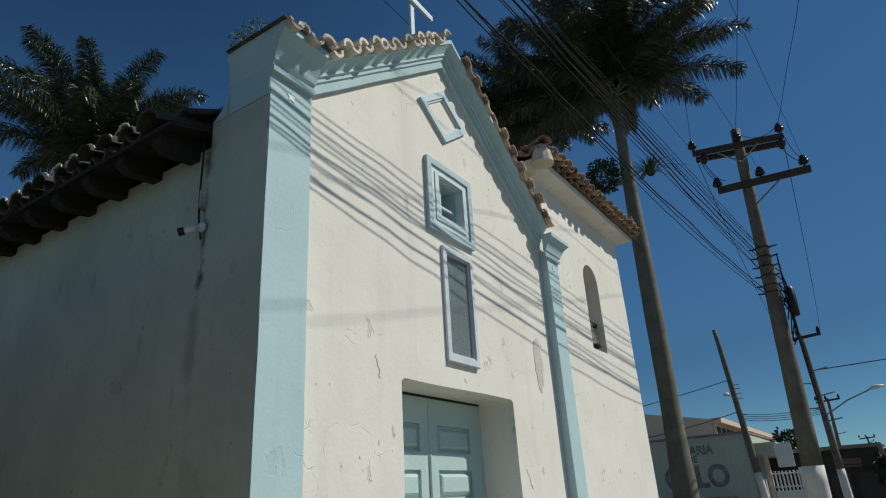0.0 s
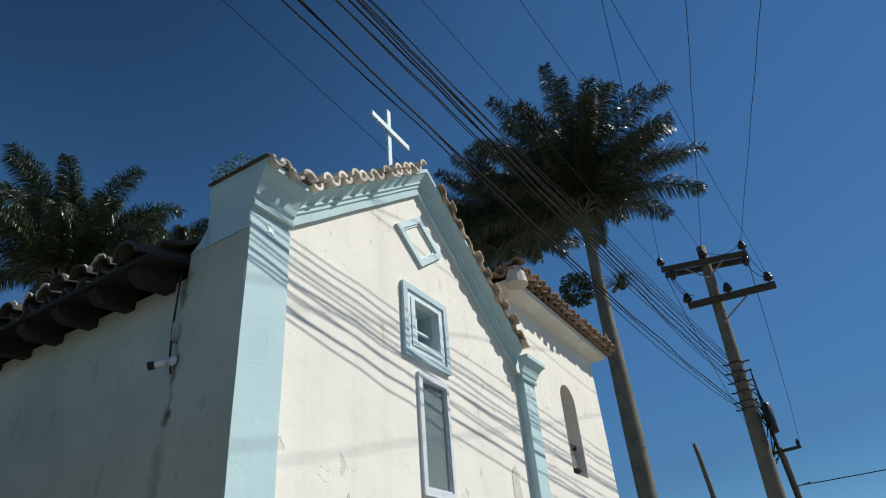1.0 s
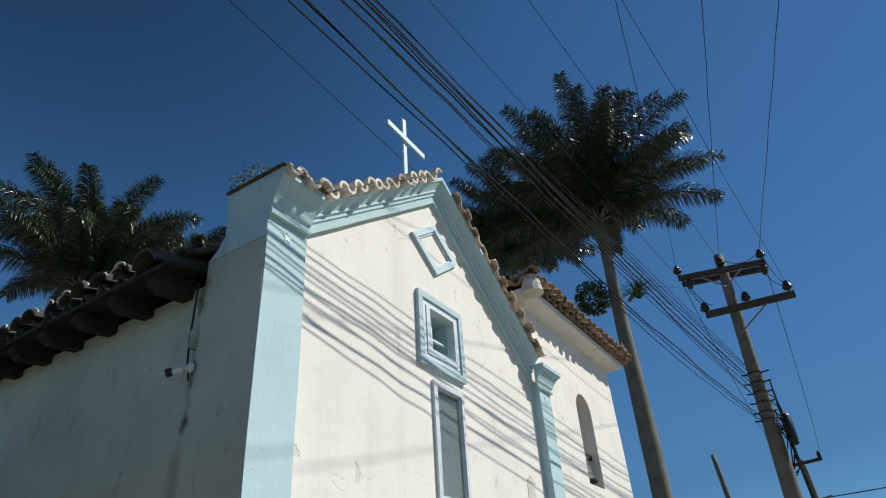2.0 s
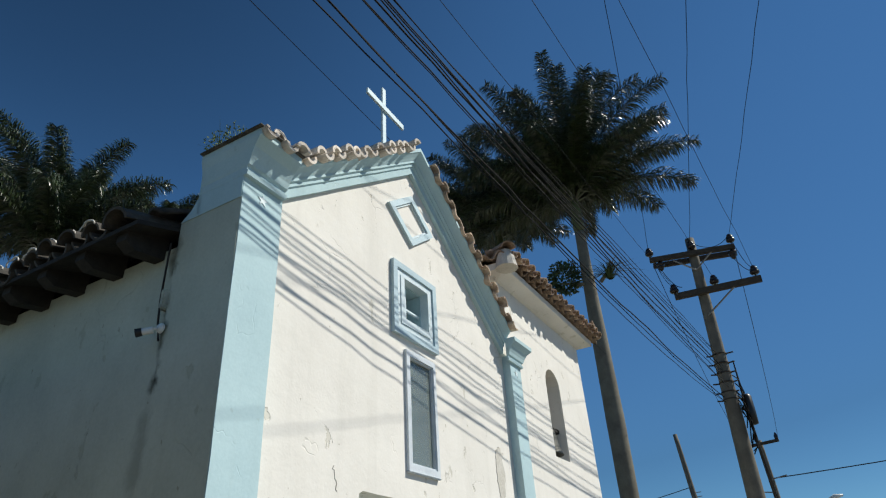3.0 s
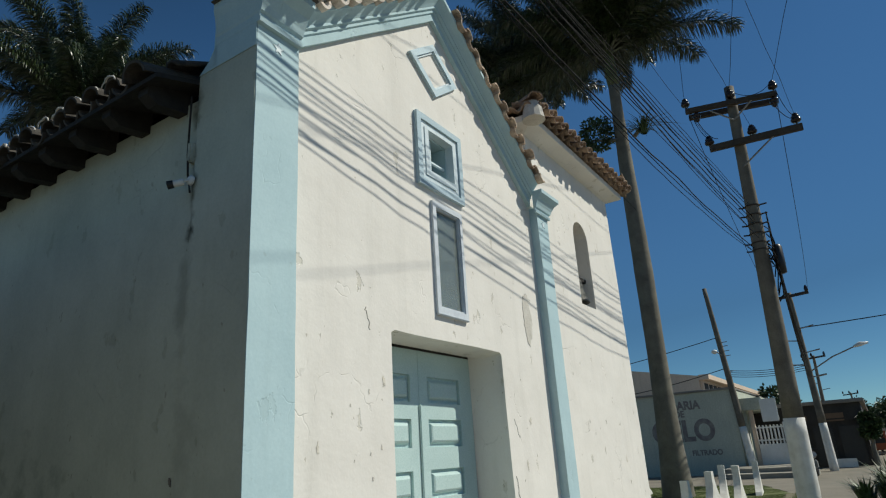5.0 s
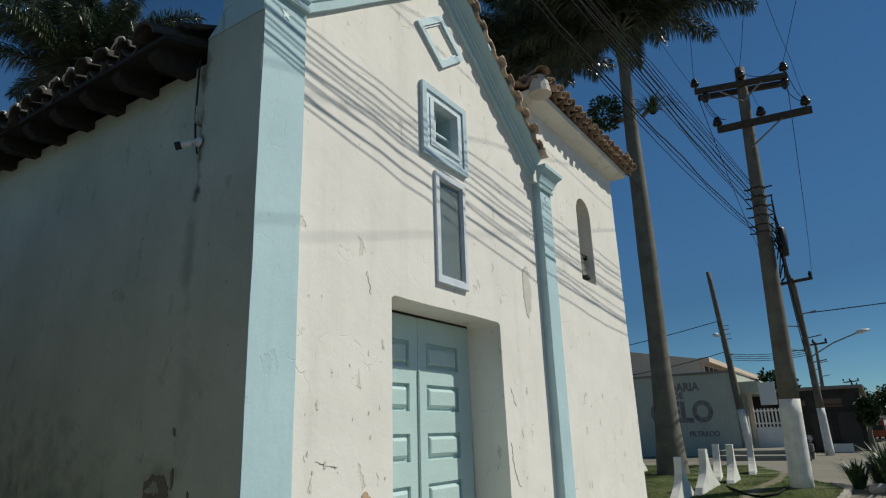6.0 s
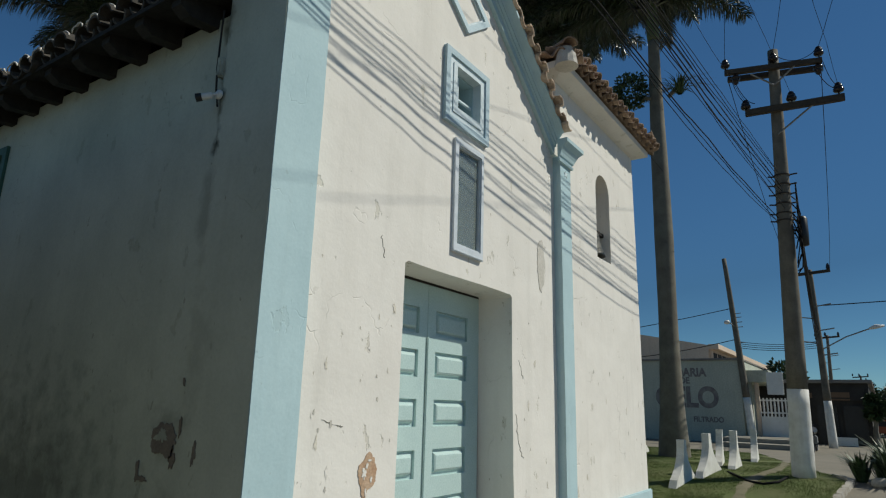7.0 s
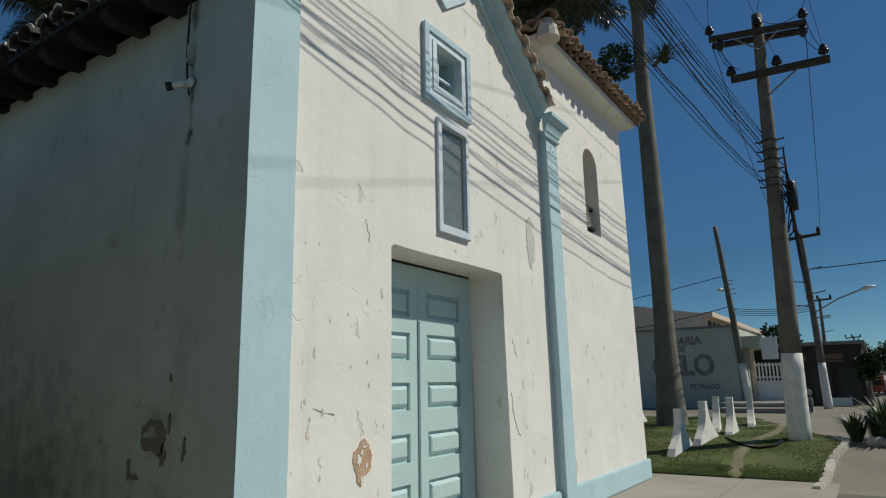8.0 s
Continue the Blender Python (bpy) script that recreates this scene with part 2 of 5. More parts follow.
PALE_GREEN = material("pale green wall paint", (0.485, 0.51, 0.43), (0.41, 0.435, 0.37), 0.9, scale=0.7, fine=15, bump=0.15, streak=0.25)
LETTER = material("faded sign paint", (0.17, 0.145, 0.15), (0.28, 0.275, 0.25), 0.9, scale=3, bump=0.0)
BEIGE = material("beige render", (0.70, 0.55, 0.42), (0.60, 0.48, 0.37), 0.9, scale=0.6, fine=12, bump=0.1, streak=0.25)
WHITE = material("white paint", (0.78, 0.78, 0.75), (0.68, 0.68, 0.64), 0.7, scale=2, fine=30, bump=0.1, streak=0.15)
DARK_SHOP = material("dark stained shopfront", (0.058, 0.052, 0.046), (0.03, 0.028, 0.026), 0.85, scale=1, fine=12, bump=0.2)
SHOP_SIGN = material("faded ochre lettering", (0.19, 0.12, 0.075), (0.15, 0.10, 0.065), 0.8, scale=3, bump=0.0)
ROOF_GREY = material("fibre-cement roofing", (0.26, 0.245, 0.225), (0.17, 0.16, 0.15), 0.9, scale=1.2, fine=20, bump=0.2)
BLACK = material("black plastic", (0.02, 0.02, 0.02), (0.03, 0.03, 0.03), 0.4, scale=6, bump=0.0)
WHITE_PLASTIC = material("white plastic", (0.75, 0.75, 0.72), (0.65, 0.65, 0.62), 0.45, scale=6, bump=0.0)
INSIDE = material("dim interior", (0.035, 0.045, 0.05), (0.025, 0.03, 0.035), 0.9, scale=3, bump=0.0)
CAR_PAINT = material("white car enamel", (0.65, 0.66, 0.67), (0.58, 0.59, 0.60), 0.25, scale=2, bump=0.0, spec=0.6)
ORANGE = material("faded orange enamel", (0.38, 0.10, 0.04), (0.28, 0.08, 0.04), 0.5, scale=2, bump=0.05)


def glass(name, tint, rough=0.05):
    m = bpy.data.materials.new(name)
    m.use_nodes = True
    b = m.node_tree.nodes["Principled BSDF"]
    b.inputs["Base Color"].default_value = (*tint, 1)
    b.inputs["Roughness"].default_value = rough
    b.inputs["Transmission Weight"].default_value = 0.75
    b.inputs["IOR"].default_value = 1.45
    return m


PANE = glass("dusty window glass", (0.55, 0.63, 0.60), 0.18)


# ---- builders ----
def link(name, me, mats, parent=None, label="", smooth=False):
    for m in mats if isinstance(mats, (list, tuple)) else [mats]:
        me.materials.append(m)
    if smooth:
        me.polygons.foreach_set("use_smooth", [True] * len(me.polygons))
    ob = new(name, me)
    ob.parent = parent
    if label:
        tagged(ob, label)
    return ob


def part(name, bm, mat, parent=None, label="", smooth=False):
    me = bpy.data.meshes.new(name)
    bmesh.ops.recalc_face_normals(bm, faces=bm.faces[:])
    bm.to_mesh(me)
    bm.free()
    return link(name, me, mat, parent, label, smooth)


def empty(name, at=(0, 0, 0), **tags):
    ob = new(name)
    ob.location = at
    tagged(ob, **tags)
    return ob


def piece(name, me, m, parent):
    """One more object on a mesh that alike pieces share."""
    ob = new(name, me)
    ob.parent = parent
    ob.matrix_basis = m
    return ob


def box(bm, x0, x1, y0, y1, z0, z1, bevel=0.0, m=None):
    made = bmesh.ops.create_cube(bm, size=1)["verts"]
    bmesh.ops.scale(bm, vec=(abs(x1 - x0), abs(y1 - y0), abs(z1 - z0)), verts=made)
    bmesh.ops.translate(bm, vec=((x0 + x1) / 2, (y0 + y1) / 2, (z0 + z1) / 2), verts=made)
    if bevel:
        edges = list({e for v in made for e in v.link_edges})
        made = bmesh.ops.bevel(bm, geom=edges, offset=bevel, segments=2, affect="EDGES")["verts"]
    if m is not None:
        bmesh.ops.transform(bm, matrix=m, verts=made)
    return bm


def boxed(name, x0, x1, y0, y1, z0, z1, mat, parent=None, label="", bevel=0.008, m=None):
    return part(name, box(bmesh.new(), x0, x1, y0, y1, z0, z1, bevel, m), mat, parent, label)


def tube(bm, points, radii, sides=10, caps=True):
    """A round bar through points, with a radius for each."""
    points = [Vector(p) for p in points]
    rings = []
    for k, p in enumerate(points):
        way = (points[min(k + 1, len(points) - 1)] - points[max(k - 1, 0)]).normalized()
        side = way.cross(Vector((0, 0, 1)) if abs(way.z) < 0.95 else Vector((0, 1, 0))).normalized()
        up = side.cross(way)
        r = radii[k] if isinstance(radii, (list, tuple)) else radii
        rings.append([bm.verts.new(p + r * (math.cos(a) * side + math.sin(a) * up)) for a in (2 * math.pi * s / sides for s in range(sides))])
    for a, b in zip(rings, rings[1:]):
        for s in range(sides):
            bm.faces.new((a[s], a[(s + 1) % sides], b[(s + 1) % sides], b[s]))
    if caps:
        bm.faces.new(rings[0])
        bm.faces.new(rings[-1])
    return bm


def turned(bm, profile, sides=16, m=None):
    """A lathe form from (radius, height) pairs."""
    rings = [[bm.verts.new((m or Matrix()) @ Vector((r * math.cos(2 * math.pi * s / sides), r * math.sin(2 * math.pi * s / sides), z))) for s in range(sides)] for r, z in profile]
    for a, b in zip(rings, rings[1:]):
        for s in range(sides):
            bm.faces.new((a[s], a[(s + 1) % sides], b[(s + 1) % sides], b[s]))
    bm.faces.new(rings[0])
    bm.faces.new(rings[-1])
    return bm


def worn(loop, step=0.16, amount=0.005, seed=1.0):
    """The loop cut into short steps with a slight waver, as hand-laid plaster has."""
    out = []
    for (ax, az), (bx, bz) in zip(loop, loop[1:] + loop[:1]):
        n = max(1, int(math.hypot(bx - ax, bz - az) / step))
        for k in range(n):
            x, z = ax + (bx - ax) * k / n, az + (bz - az) * k / n
            if k:
                v = noise.noise_vector((x * 2.3 + seed, z * 2.3, seed))
                x, z = x + amount * 2 * v.x, z + amount * 2 * v.y
            out.append((x, z))
    return out


def slab(loops, near, far, at):
    """A plate with holes: loops of (u, v), the first the outline; at(u, v, depth) gives the place."""
    from_loops = [[Vector((u, v, 0)) for u, v in loop] for loop in loops]
    tris = tessellate_polygon(from_loops)
    flat = [(u, v) for loop in loops for u, v in loop]
    n = len(flat)
    verts = [at(u, v, near) for u, v in flat] + [at(u, v, far) for u, v in flat]
    faces = [tuple(t) for t in tris] + [tuple(n + k for k in reversed(t)) for t in tris]
    base = 0
    for loop in loops:
        c = len(loop)
        for k in range(c):
            a, b = base + k, base + (k + 1) % c
            faces.append((a, b, n + b, n + a))
        base += c
    bm = bmesh.new()
    vs = [bm.verts.new(v) for v in verts]
    for face in faces:
        if len(set(face)) > 2:
            try:
                bm.faces.new([vs[k] for k in face])
            except ValueError:
                pass
    return bm


def front(u, v, d):
    return (u, d, v)


def sideways(u, v, d):
    return (d, u, v)


def battered(u, v, d):
    return (d + 0.028 * (1 - v / 4.7), u, v)


def rect(x0, z0, x1, z1):
    return [(x0, z0), (x1, z0), (x1, z1), (x0, z1)]


def sweep(sections):
    """Skin over sections of equal length, closed round and at the ends."""
    bm = bmesh.new()
    rows = [[bm.verts.new(p) for p in s] for s in sections]
    n = len(rows[0])
    for a, b in zip(rows, rows[1:]):
        for k in range(n):
            bm.faces.new((a[k], a[(k + 1) % n], b[(k + 1) % n], b[k]))
    bm.faces.new(rows[0])
    bm.faces.new(rows[-1])
    return bm


def barrel_mesh(name, length, r0, r1, mat, up=True, thick=0.019, sides=8, arch=0.85):
    """A half-round clay tile, its axis along +y from y = 0, wider at one end."""
    bm = bmesh.new()
    ends = []
    for y, r in ((0, r0), (length, r1)):
        ring = []
        for rr in (r, r - thick):
            for k in range(sides + 1):
                a = math.pi * k / sides
                ring.append(bm.verts.new((rr * math.cos(a), y, rr * math.sin(a) * (arch if up else -arch))))
        ends.append(ring)
    s = sides + 1
    a, b = ends
    for k in range(sides):
        bm.faces.new((a[k], a[k + 1], b[k + 1], b[k]))
        bm.faces.new((a[s + k], b[s + k], b[s + k + 1], a[s + k + 1]))
        bm.faces.new((a[k], a[s + k], a[s + k + 1], a[k + 1]))
        bm.faces.new((b[k], b[k + 1], b[s + k + 1], b[s + k]))
    for k in (0, sides):
        bm.faces.new((a[k], b[k], b[s + k], a[s + k]))
    me = bpy.data.meshes.new(name)
    bmesh.ops.recalc_face_normals(bm, faces=bm.faces[:])
    bm.to_mesh(me)
    bm.free()
    me.materials.append(mat)
    return me


def tile_row(parent, start, along, back, count, pitch, cover, channel, jitter=0.012, name="roof_tile"):
    """Channel and cover tiles side by side: from start, stepping along, each running back."""
    along, back = Vector(along).normalized(), Vector(back).normalized()
    up = along.cross(back).normalized()
    if up.z < 0:
        up = -up
    turn = Matrix((along, back, up)).transposed().to_4x4()
    for k in range(count):
        for mesh, half, lift in ((channel, 0.0, 0.0), (cover, 0.5, 0.008)):
            p = Vector(start) + along * pitch * (k + half) + up * lift
            p += back * random.uniform(-jitter, jitter) * 2 + up * random.uniform(-jitter, jitter) * 0.6
            wob = pose(0, 0, 0, random.uniform(-2, 2), random.uniform(-3, 3), random.uniform(-3, 3))
            piece(name, mesh, Matrix.Translation(p) @ turn @ wob, parent)


def tile_sheet(name, corner, along, up_slope, width, depth, pitch, mat, parent, course=0.38, trim=None):
    """A field of barrel tiles as one waved sheet with stepped courses. trim(s): how far in from each end at slope distance s."""
    along, up_slope = Vector(along).normalized(), Vector(up_slope).normalized()
    nrm = along.cross(up_slope).normalized()
    if nrm.z < 0:
        nrm = -nrm
    nx = max(2, int(width / pitch * 6))
    rows = max(1, int(depth / course))
    verts, faces = [], []
    for r in range(rows):
        for s, lift in ((r * depth / rows, 0.03), ((r + 1) * depth / rows, 0.0)):
            cut = trim(s) if trim else 0.0
            for k in range(nx + 1):
                u = cut + (width - 2 * cut) * k / nx
                w = math.sin(2 * math.pi * u / pitch)
                verts.append(Vector(corner) + along * u + up_slope * s + nrm * (0.05 * w + lift))
        b = r * 2 * (nx + 1)
        for k in range(nx):
            faces.append((b + k, b + k + 1, b + nx + 2 + k, b + nx + 1 + k))
            if r:
                faces.append((b - nx - 1 + k, b - nx + k, b + k + 1, b + k))
    me = bpy.data.meshes.new(name)
    me.from_pydata(verts, [], faces)
    ob = link(name, me, mat, parent, smooth=True)
    sol = ob.modifiers.new("thickness", "SOLIDIFY")
    sol.thickness = 0.02
    return ob


def lettering(name, text, size, m, mat, parent, depth=0.006):
    cu = bpy.data.curves.new(name, "FONT")
    cu.body, cu.size, cu.extrude, cu.align_x = text, size, depth, "CENTER"
    cu.offset = size * 0.04
    cu.materials.append(mat)
    ob = new(name, cu)
    ob.parent = parent
    ob.matrix_basis = m @ Matrix.Diagonal((0.88, 1, 1, 1))
    return ob


def blotch(name, u, v, ru, rv, depth, at, mat, parent, seed=0, label="", rough=0.45, thick=0.004):
    """A patch with a ragged outline, proud of the wall by a few millimetres."""
    loop = []
    for k in range(90):
        a = 2 * math.pi * k / 90
        r = 1 + rough * noise.noise((math.cos(a) * 1.7 + seed, math.sin(a) * 1.7, seed * 1.3)) + 0.4 * rough * noise.noise((math.cos(a) * 5 + seed, math.sin(a) * 5, 3.0)) + 0.25 * rough * noise.noise((math.cos(a) * 13 + seed, math.sin(a) * 13, 7.0))
        loop.append((u + ru * r * math.cos(a), v + rv * r * math.sin(a)))
    return part(name, slab([loop], depth, depth + thick, at), mat, parent, label)


def tuft(name, at, count, height, mat, seed, label, category, width=0.006, spread=0.5):
    r = random.Random(seed)
    verts, faces = [], []
    for _ in range(count):
        a, lean, h = r.uniform(0, 6.283), r.uniform(0.05, spread), height * r.uniform(0.45, 1)
        d = Vector((math.cos(a), math.sin(a), 0))
        s = Vector((-d.y, d.x, 0)) * width
        base = Vector(at) + d * r.uniform(0, height * 0.15)
        mid = base + d * h * lean * 0.4 + Vector((0, 0, h * 0.6))
        tip = base + d * h * lean * 1.3 + Vector((0, 0, h * (1.05 - 0.4 * lean)))
        k = len(verts)
        verts += [base - s, base + s, mid + s, mid - s, tip]
        faces += [(k, k + 1, k + 2, k + 3), (k + 3, k + 2, k + 4)]
    me = bpy.data.meshes.new(name)
    me.from_pydata(verts, [], faces)
    return tagged(link(name, me, mat), label, category)


def clump(name, at, radius, count, leaf, mat, seed, label, category, parent=None, squash=1.0):
    """Many small pointed leaves round a centre, uneven and open."""
    r = random.Random(seed)
    verts, faces = [], []
    for _ in range(count):
        v = Vector((r.gauss(0, 1), r.gauss(0, 1), r.gauss(0, 1) * squash)).normalized() * radius * r.uniform(0.25, 1.0) ** 0.6
        v *= 1 + 0.45 * noise.noise(v * (1.6 / radius) + Vector((seed, 0, 0)))
        d = (v.normalized() + Vector((r.uniform(-1, 1), r.uniform(-1, 1), r.uniform(-1, 0.6)))).normalized()
        s = d.cross(Vector((r.uniform(-1, 1), r.uniform(-1, 1), r.uniform(-1, 1)))).normalized() * leaf * 0.28
        p = Vector(at) + v
        k = len(verts)
        verts += [p, p + d * leaf * 0.5 + s, p + d * leaf, p + d * leaf * 0.5 - s]
        faces.append((k, k + 1, k + 2, k + 3))
    me = bpy.data.meshes.new(name)
    me.from_pydata(verts, [], faces)
    ob = link(name, me, mat, parent)
    return tagged(ob, label, "" if parent else category)


# ---- ground ----
def ground_height(x):
    s = min(max((x - 8.0) / 4.0, 0.0), 1.0)
    e = min(max((x - 17.0) / 10.0, 0.0), 1.0)
    return 0.3 * (3 * s * s - 2 * s ** 3) * (1 - 3 * e * e + 2 * e ** 3)


def terrain(name, xs, ys, lift, mat, label, category, kind="structure", rough=0.0):
    verts, faces = [], []
    for x in xs:
        for y in ys:
            verts.append((x, y, ground_height(x) + lift + rough * noise.noise((x * 1.3, y * 1.3, 0.5))))
    n = len(ys)
    for a in range(len(xs) - 1):
        for b in range(n - 1):
            k = a * n + b
            faces.append((k, k + n, k + n + 1, k + 1))
    me = bpy.data.meshes.new(name)
    me.from_pydata(verts, [], faces)
    return tagged(link(name, me, mat, smooth=True), label, category, kind=kind)


terrain("ground", [-1500, -60, -12, 0, 7.5] + [8 + 0.25 * k for k in range(17)] + [14, 17] + [18 + k for k in range(11)] + [80, 300, 1500], [-1500, -200, -40, -10, -4, 0, 4, 20, 80, 300, 1500], -0.03, DUST, "dusty worn paved ground of street and yard", "ground")
road = boxed("road", -60.0, 7.6, -14.0, -2.47, -0.10, -0.018, ASPHALT, bevel=0)
tagged(road, "dusty worn paved street before the church", "road", kind="structure")
# added wall out of view, cuts sky light and bounce on the nave side
boxed("garden_wall", -2.75, -2.55, -1.0, 14.0, 0.0, 3.5, SHADING_WALL)
tagged(bpy.data.objects["garden_wall"], "unseen plain dark wall added to keep light off the nave side", "wall", kind="structure")
boxed("side_yard", -2.55, 0.03, 0.55, 14.0, -0.06, -0.012, SOIL)
tagged(bpy.data.objects["side_yard"], "grass-grown earth strip beside the nave", "ground", kind="structure")

# the grass plot, an outline that follows kerb, forecourt and yard
GX0, GX1 = 8.30, 18.5


def grass_right(x):
    return -2.18 - 0.06 * (x - 8.3) + 0.03 * math.sin(x * 2.1) + (max(0, x - 11.6) * 0.42 if x > 11.6 else 0)


def grass_sheet():
    verts, faces, rows = [], [], 44
    xs = [GX0 + (GX1 - GX0) * k / 60 for k in range(61)]
    for x in xs:
        lo, hi = grass_right(x), 7.0
        for r in range(rows + 1):
            f = (r / rows) ** 1.6
            y = lo + (hi - lo) * f
            edge = min(r, 3) / 3
            xx = x + (0.05 * noise.noise((y * 2, 1.0, 2.0)) if x == GX0 else 0)
            verts.append((xx, y, ground_height(x) + 0.008 + 0.03 * edge * min(1.0, (x - GX0) * 3) + 0.007 * noise.noise((x * 1.1, y * 1.1, 4.0))))
    n = rows + 1
    for a in range(60):
        for b in range(rows):
            k = a * n + b
            faces.append((k, k + n, k + n + 1, k + 1))
    me = bpy.data.meshes.new("lawn")
    me.from_pydata(verts, [], faces)
    return tagged(link("lawn", me, SOIL, smooth=True), "thin lawn of short green grass over earth", "lawn", kind="structure")


grass_sheet()


def on_path(x, y):
    mid = -1.12 + 0.18 * math.sin((x - 8.4) * 0.9) * (1 if x < 12 else 0.4) + 0.03 * max(0, x - 12)
    return abs(y - mid) < 0.08 + 0.10 * noise.noise((x * 3, y * 3, 9.0))


def grass_blades():
    rng = random.Random(7)
    verts, faces = [], []
    made = 0
    while made < 150000:
        x = GX0 + (GX1 - GX0) * rng.random() ** 1.5
        y = rng.uniform(-2.45, 3.2 if x > 9 else 1.5)
        if y < grass_right(x) + 0.02 or on_path(x, y) or noise.noise((x * 0.9, y * 0.9, 2.2)) < -0.38:
            continue
        made += 1
        h, w, a = rng.uniform(0.008, 0.024) * (1 + 0.5 * noise.noise((x * 1.5, y * 1.5, 6.0))), rng.uniform(0.003, 0.006), rng.uniform(0, 6.283)
        z = ground_height(x) + 0.034 * min(1.0, (x - GX0) * 3 + 0.3)
        dx, dy = math.cos(a) * w, math.sin(a) * w
        lx, ly = rng.uniform(-0.03, 0.03), rng.uniform(-0.03, 0.03)
        k = len(verts)
        verts += [(x - dx, y - dy, z), (x + dx, y + dy, z), (x + lx, y + ly, z + h)]
        faces.append((k, k + 1, k + 2))
    me = bpy.data.meshes.new("grass")
    me.from_pydata(verts, [], faces)
    return tagged(link("grass", me, GRASS), "short green grass blades on the lawn", "grass", kind="stuff")


grass_blades()


def trodden_path():
    verts, faces = [], []
    for k in range(50):
        x = 8.3 + 6.5 * k / 49
        mid = -1.12 + 0.18 * math.sin((x - 8.4) * 0.9) * (1 if x < 12 else 0.4) + 0.03 * max(0, x - 12)
        w = 0.15 + 0.03 * noise.noise((x * 1.7, 0, 5))
        for s in (-1, 0, 1):
            verts.append((x, mid + s * w, ground_height(x) + (0.052 if s == 0 else 0.034) * min(1, 0.12 + (x - 8.3) * 2)))
        if k:
            b = 3 * (k - 1)
            faces += [(b, b + 3, b + 4, b + 1), (b + 1, b + 4, b + 5, b + 2)]
    me = bpy.data.meshes.new("path")
    me.from_pydata(verts, [], faces)
    return tagged(link("path", me, SAND, smooth=True), "narrow sandy path trodden through the grass", "path", kind="structure")


trodden_path()

# forecourt of pale cement in cast bays
pavement = empty("pavement", kind="structure", label="pale cement pavement in large cast bays", category="pavement")
for i in range(2, 6):
    for j in range(2):
        x0, x1 = -4.0 + 2.06 * i, -4.0 + 2.06 * (i + 1) - 0.012
        y0, y1 = -2.45 + 1.22 * j, -2.45 + 1.22 * (j + 1) - 0.012
        boxed("paving_slab", x0, min(x1, 8.34), y0, y1 if j == 0 else -0.005, -0.08, 0.004 * ((i + j) % 2), SLAB, pavement, bevel=0.006)
boxed("paving_slab", 7.74, 8.34, 0.0, 1.6, -0.08, 0.0, SLAB, pavement, bevel=0.006)

kerb = empty("kerb", kind="structure", label="low kerb of rough whitewashed stones beside the lawn", category="kerb")
rng = random.Random(3)
x = 7.7
while x < 11.9:
    w = rng.uniform(0.3, 0.6)
    top = rng.uniform(0.05, 0.062)
    rows = []
    for j in range(5):
        xx = x + w * j / 4
        y, z = grass_right(xx) - 0.06, ground_height(xx)
        pinch = 0.012 if j in (0, 4) else 0.0
        wob = [0.008 * noise.noise((xx * 5, q * 3.0, x)) for q in range(4)]
        rows.append([(xx, y - 0.062 + pinch + wob[0], z - 0.1), (xx, y - 0.05 + pinch + wob[1], z + top - pinch), (xx, y + 0.05 - pinch + wob[2], z + top - pinch + wob[3]), (xx, y + 0.06 - pinch, z - 0.1)])
    part("kerb_stone", sweep(rows), STONE, kerb)
    x += w + rng.uniform(0.0, 0.015)

# ---- church ----
church = empty("church", label="small cream limewashed colonial church with pale blue trim", category="church")
MID = 2.345
sq_hole = rect(2.16, 4.12, 2.60, 4.60)
tw_hole = rect(2.235, 2.85, 2.655, 3.80)
outline = [(0.036, 0.0), (1.514, 0.0)] + [(1.514, 2.53), (1.56, 2.555), (3.30, 2.55), (3.336, 2.53)] + [(3.405, 0.0), (4.5, 0.0), (4.5, 4.62), (4.30, 4.78), (MID, 6.22), (0.39, 4.78), (0.012, 4.74)]
part("facade_wall", slab([worn(outline), worn(sq_hole, seed=3.0), worn(tw_hole, seed=5.0)], 0.0, 0.34, front), [PLASTER], church)
# side walls carry their shade in a darker plaster than the facade's
part("side_wall", slab([worn([(-0.094, 0.0), (0.5, 0.0), (0.5, 4.28), (0.40, 4.36), (0.31, 4.50), (0.31, 4.74), (-0.094, 4.74)], 0.3, 0.001)], -0.0025, 0.0, battered), SHADED_PLASTER, church)
boxed("side_wall", 0.031, 0.45, 0.34, 0.5, 0.0, 4.27, SHADED_PLASTER, church, bevel=0)
boxed("side_wall", 4.2, 4.5, 0.34, 0.5, 0.0, 4.27, SHADED_PLASTER, church, bevel=0)

# nave behind the facade
nave_hole = [(3.98, 3.19), (4.73, 3.19), (4.73, 3.76), (3.98, 3.76)]
part("nave_wall", slab([worn([(0.5, 0.0), (14.0, 0.0), (14.0, 4.12), (0.5, 4.12)], 0.3, 0.01), nave_hole], 0.03, 0.45, sideways), SHADED_PLASTER, church, "weathered stained limewashed side wall, darkened for shade")
boxed("nave_wall", 4.2, 4.6, 3.4, 14.0, 0.0, 4.12, SHADED_PLASTER, church)
part("rear_wall", slab([[(0.45, 0.0), (4.2, 0.0), (4.2, 4.1), (MID, 5.5), (0.45, 4.1)]], 13.6, 14.0, front), SHADED_PLASTER, church)
boxed("nave_ceiling", 0.45, 4.2, 0.5, 13.6, 4.0, 4.06, DARK_WOOD, church)

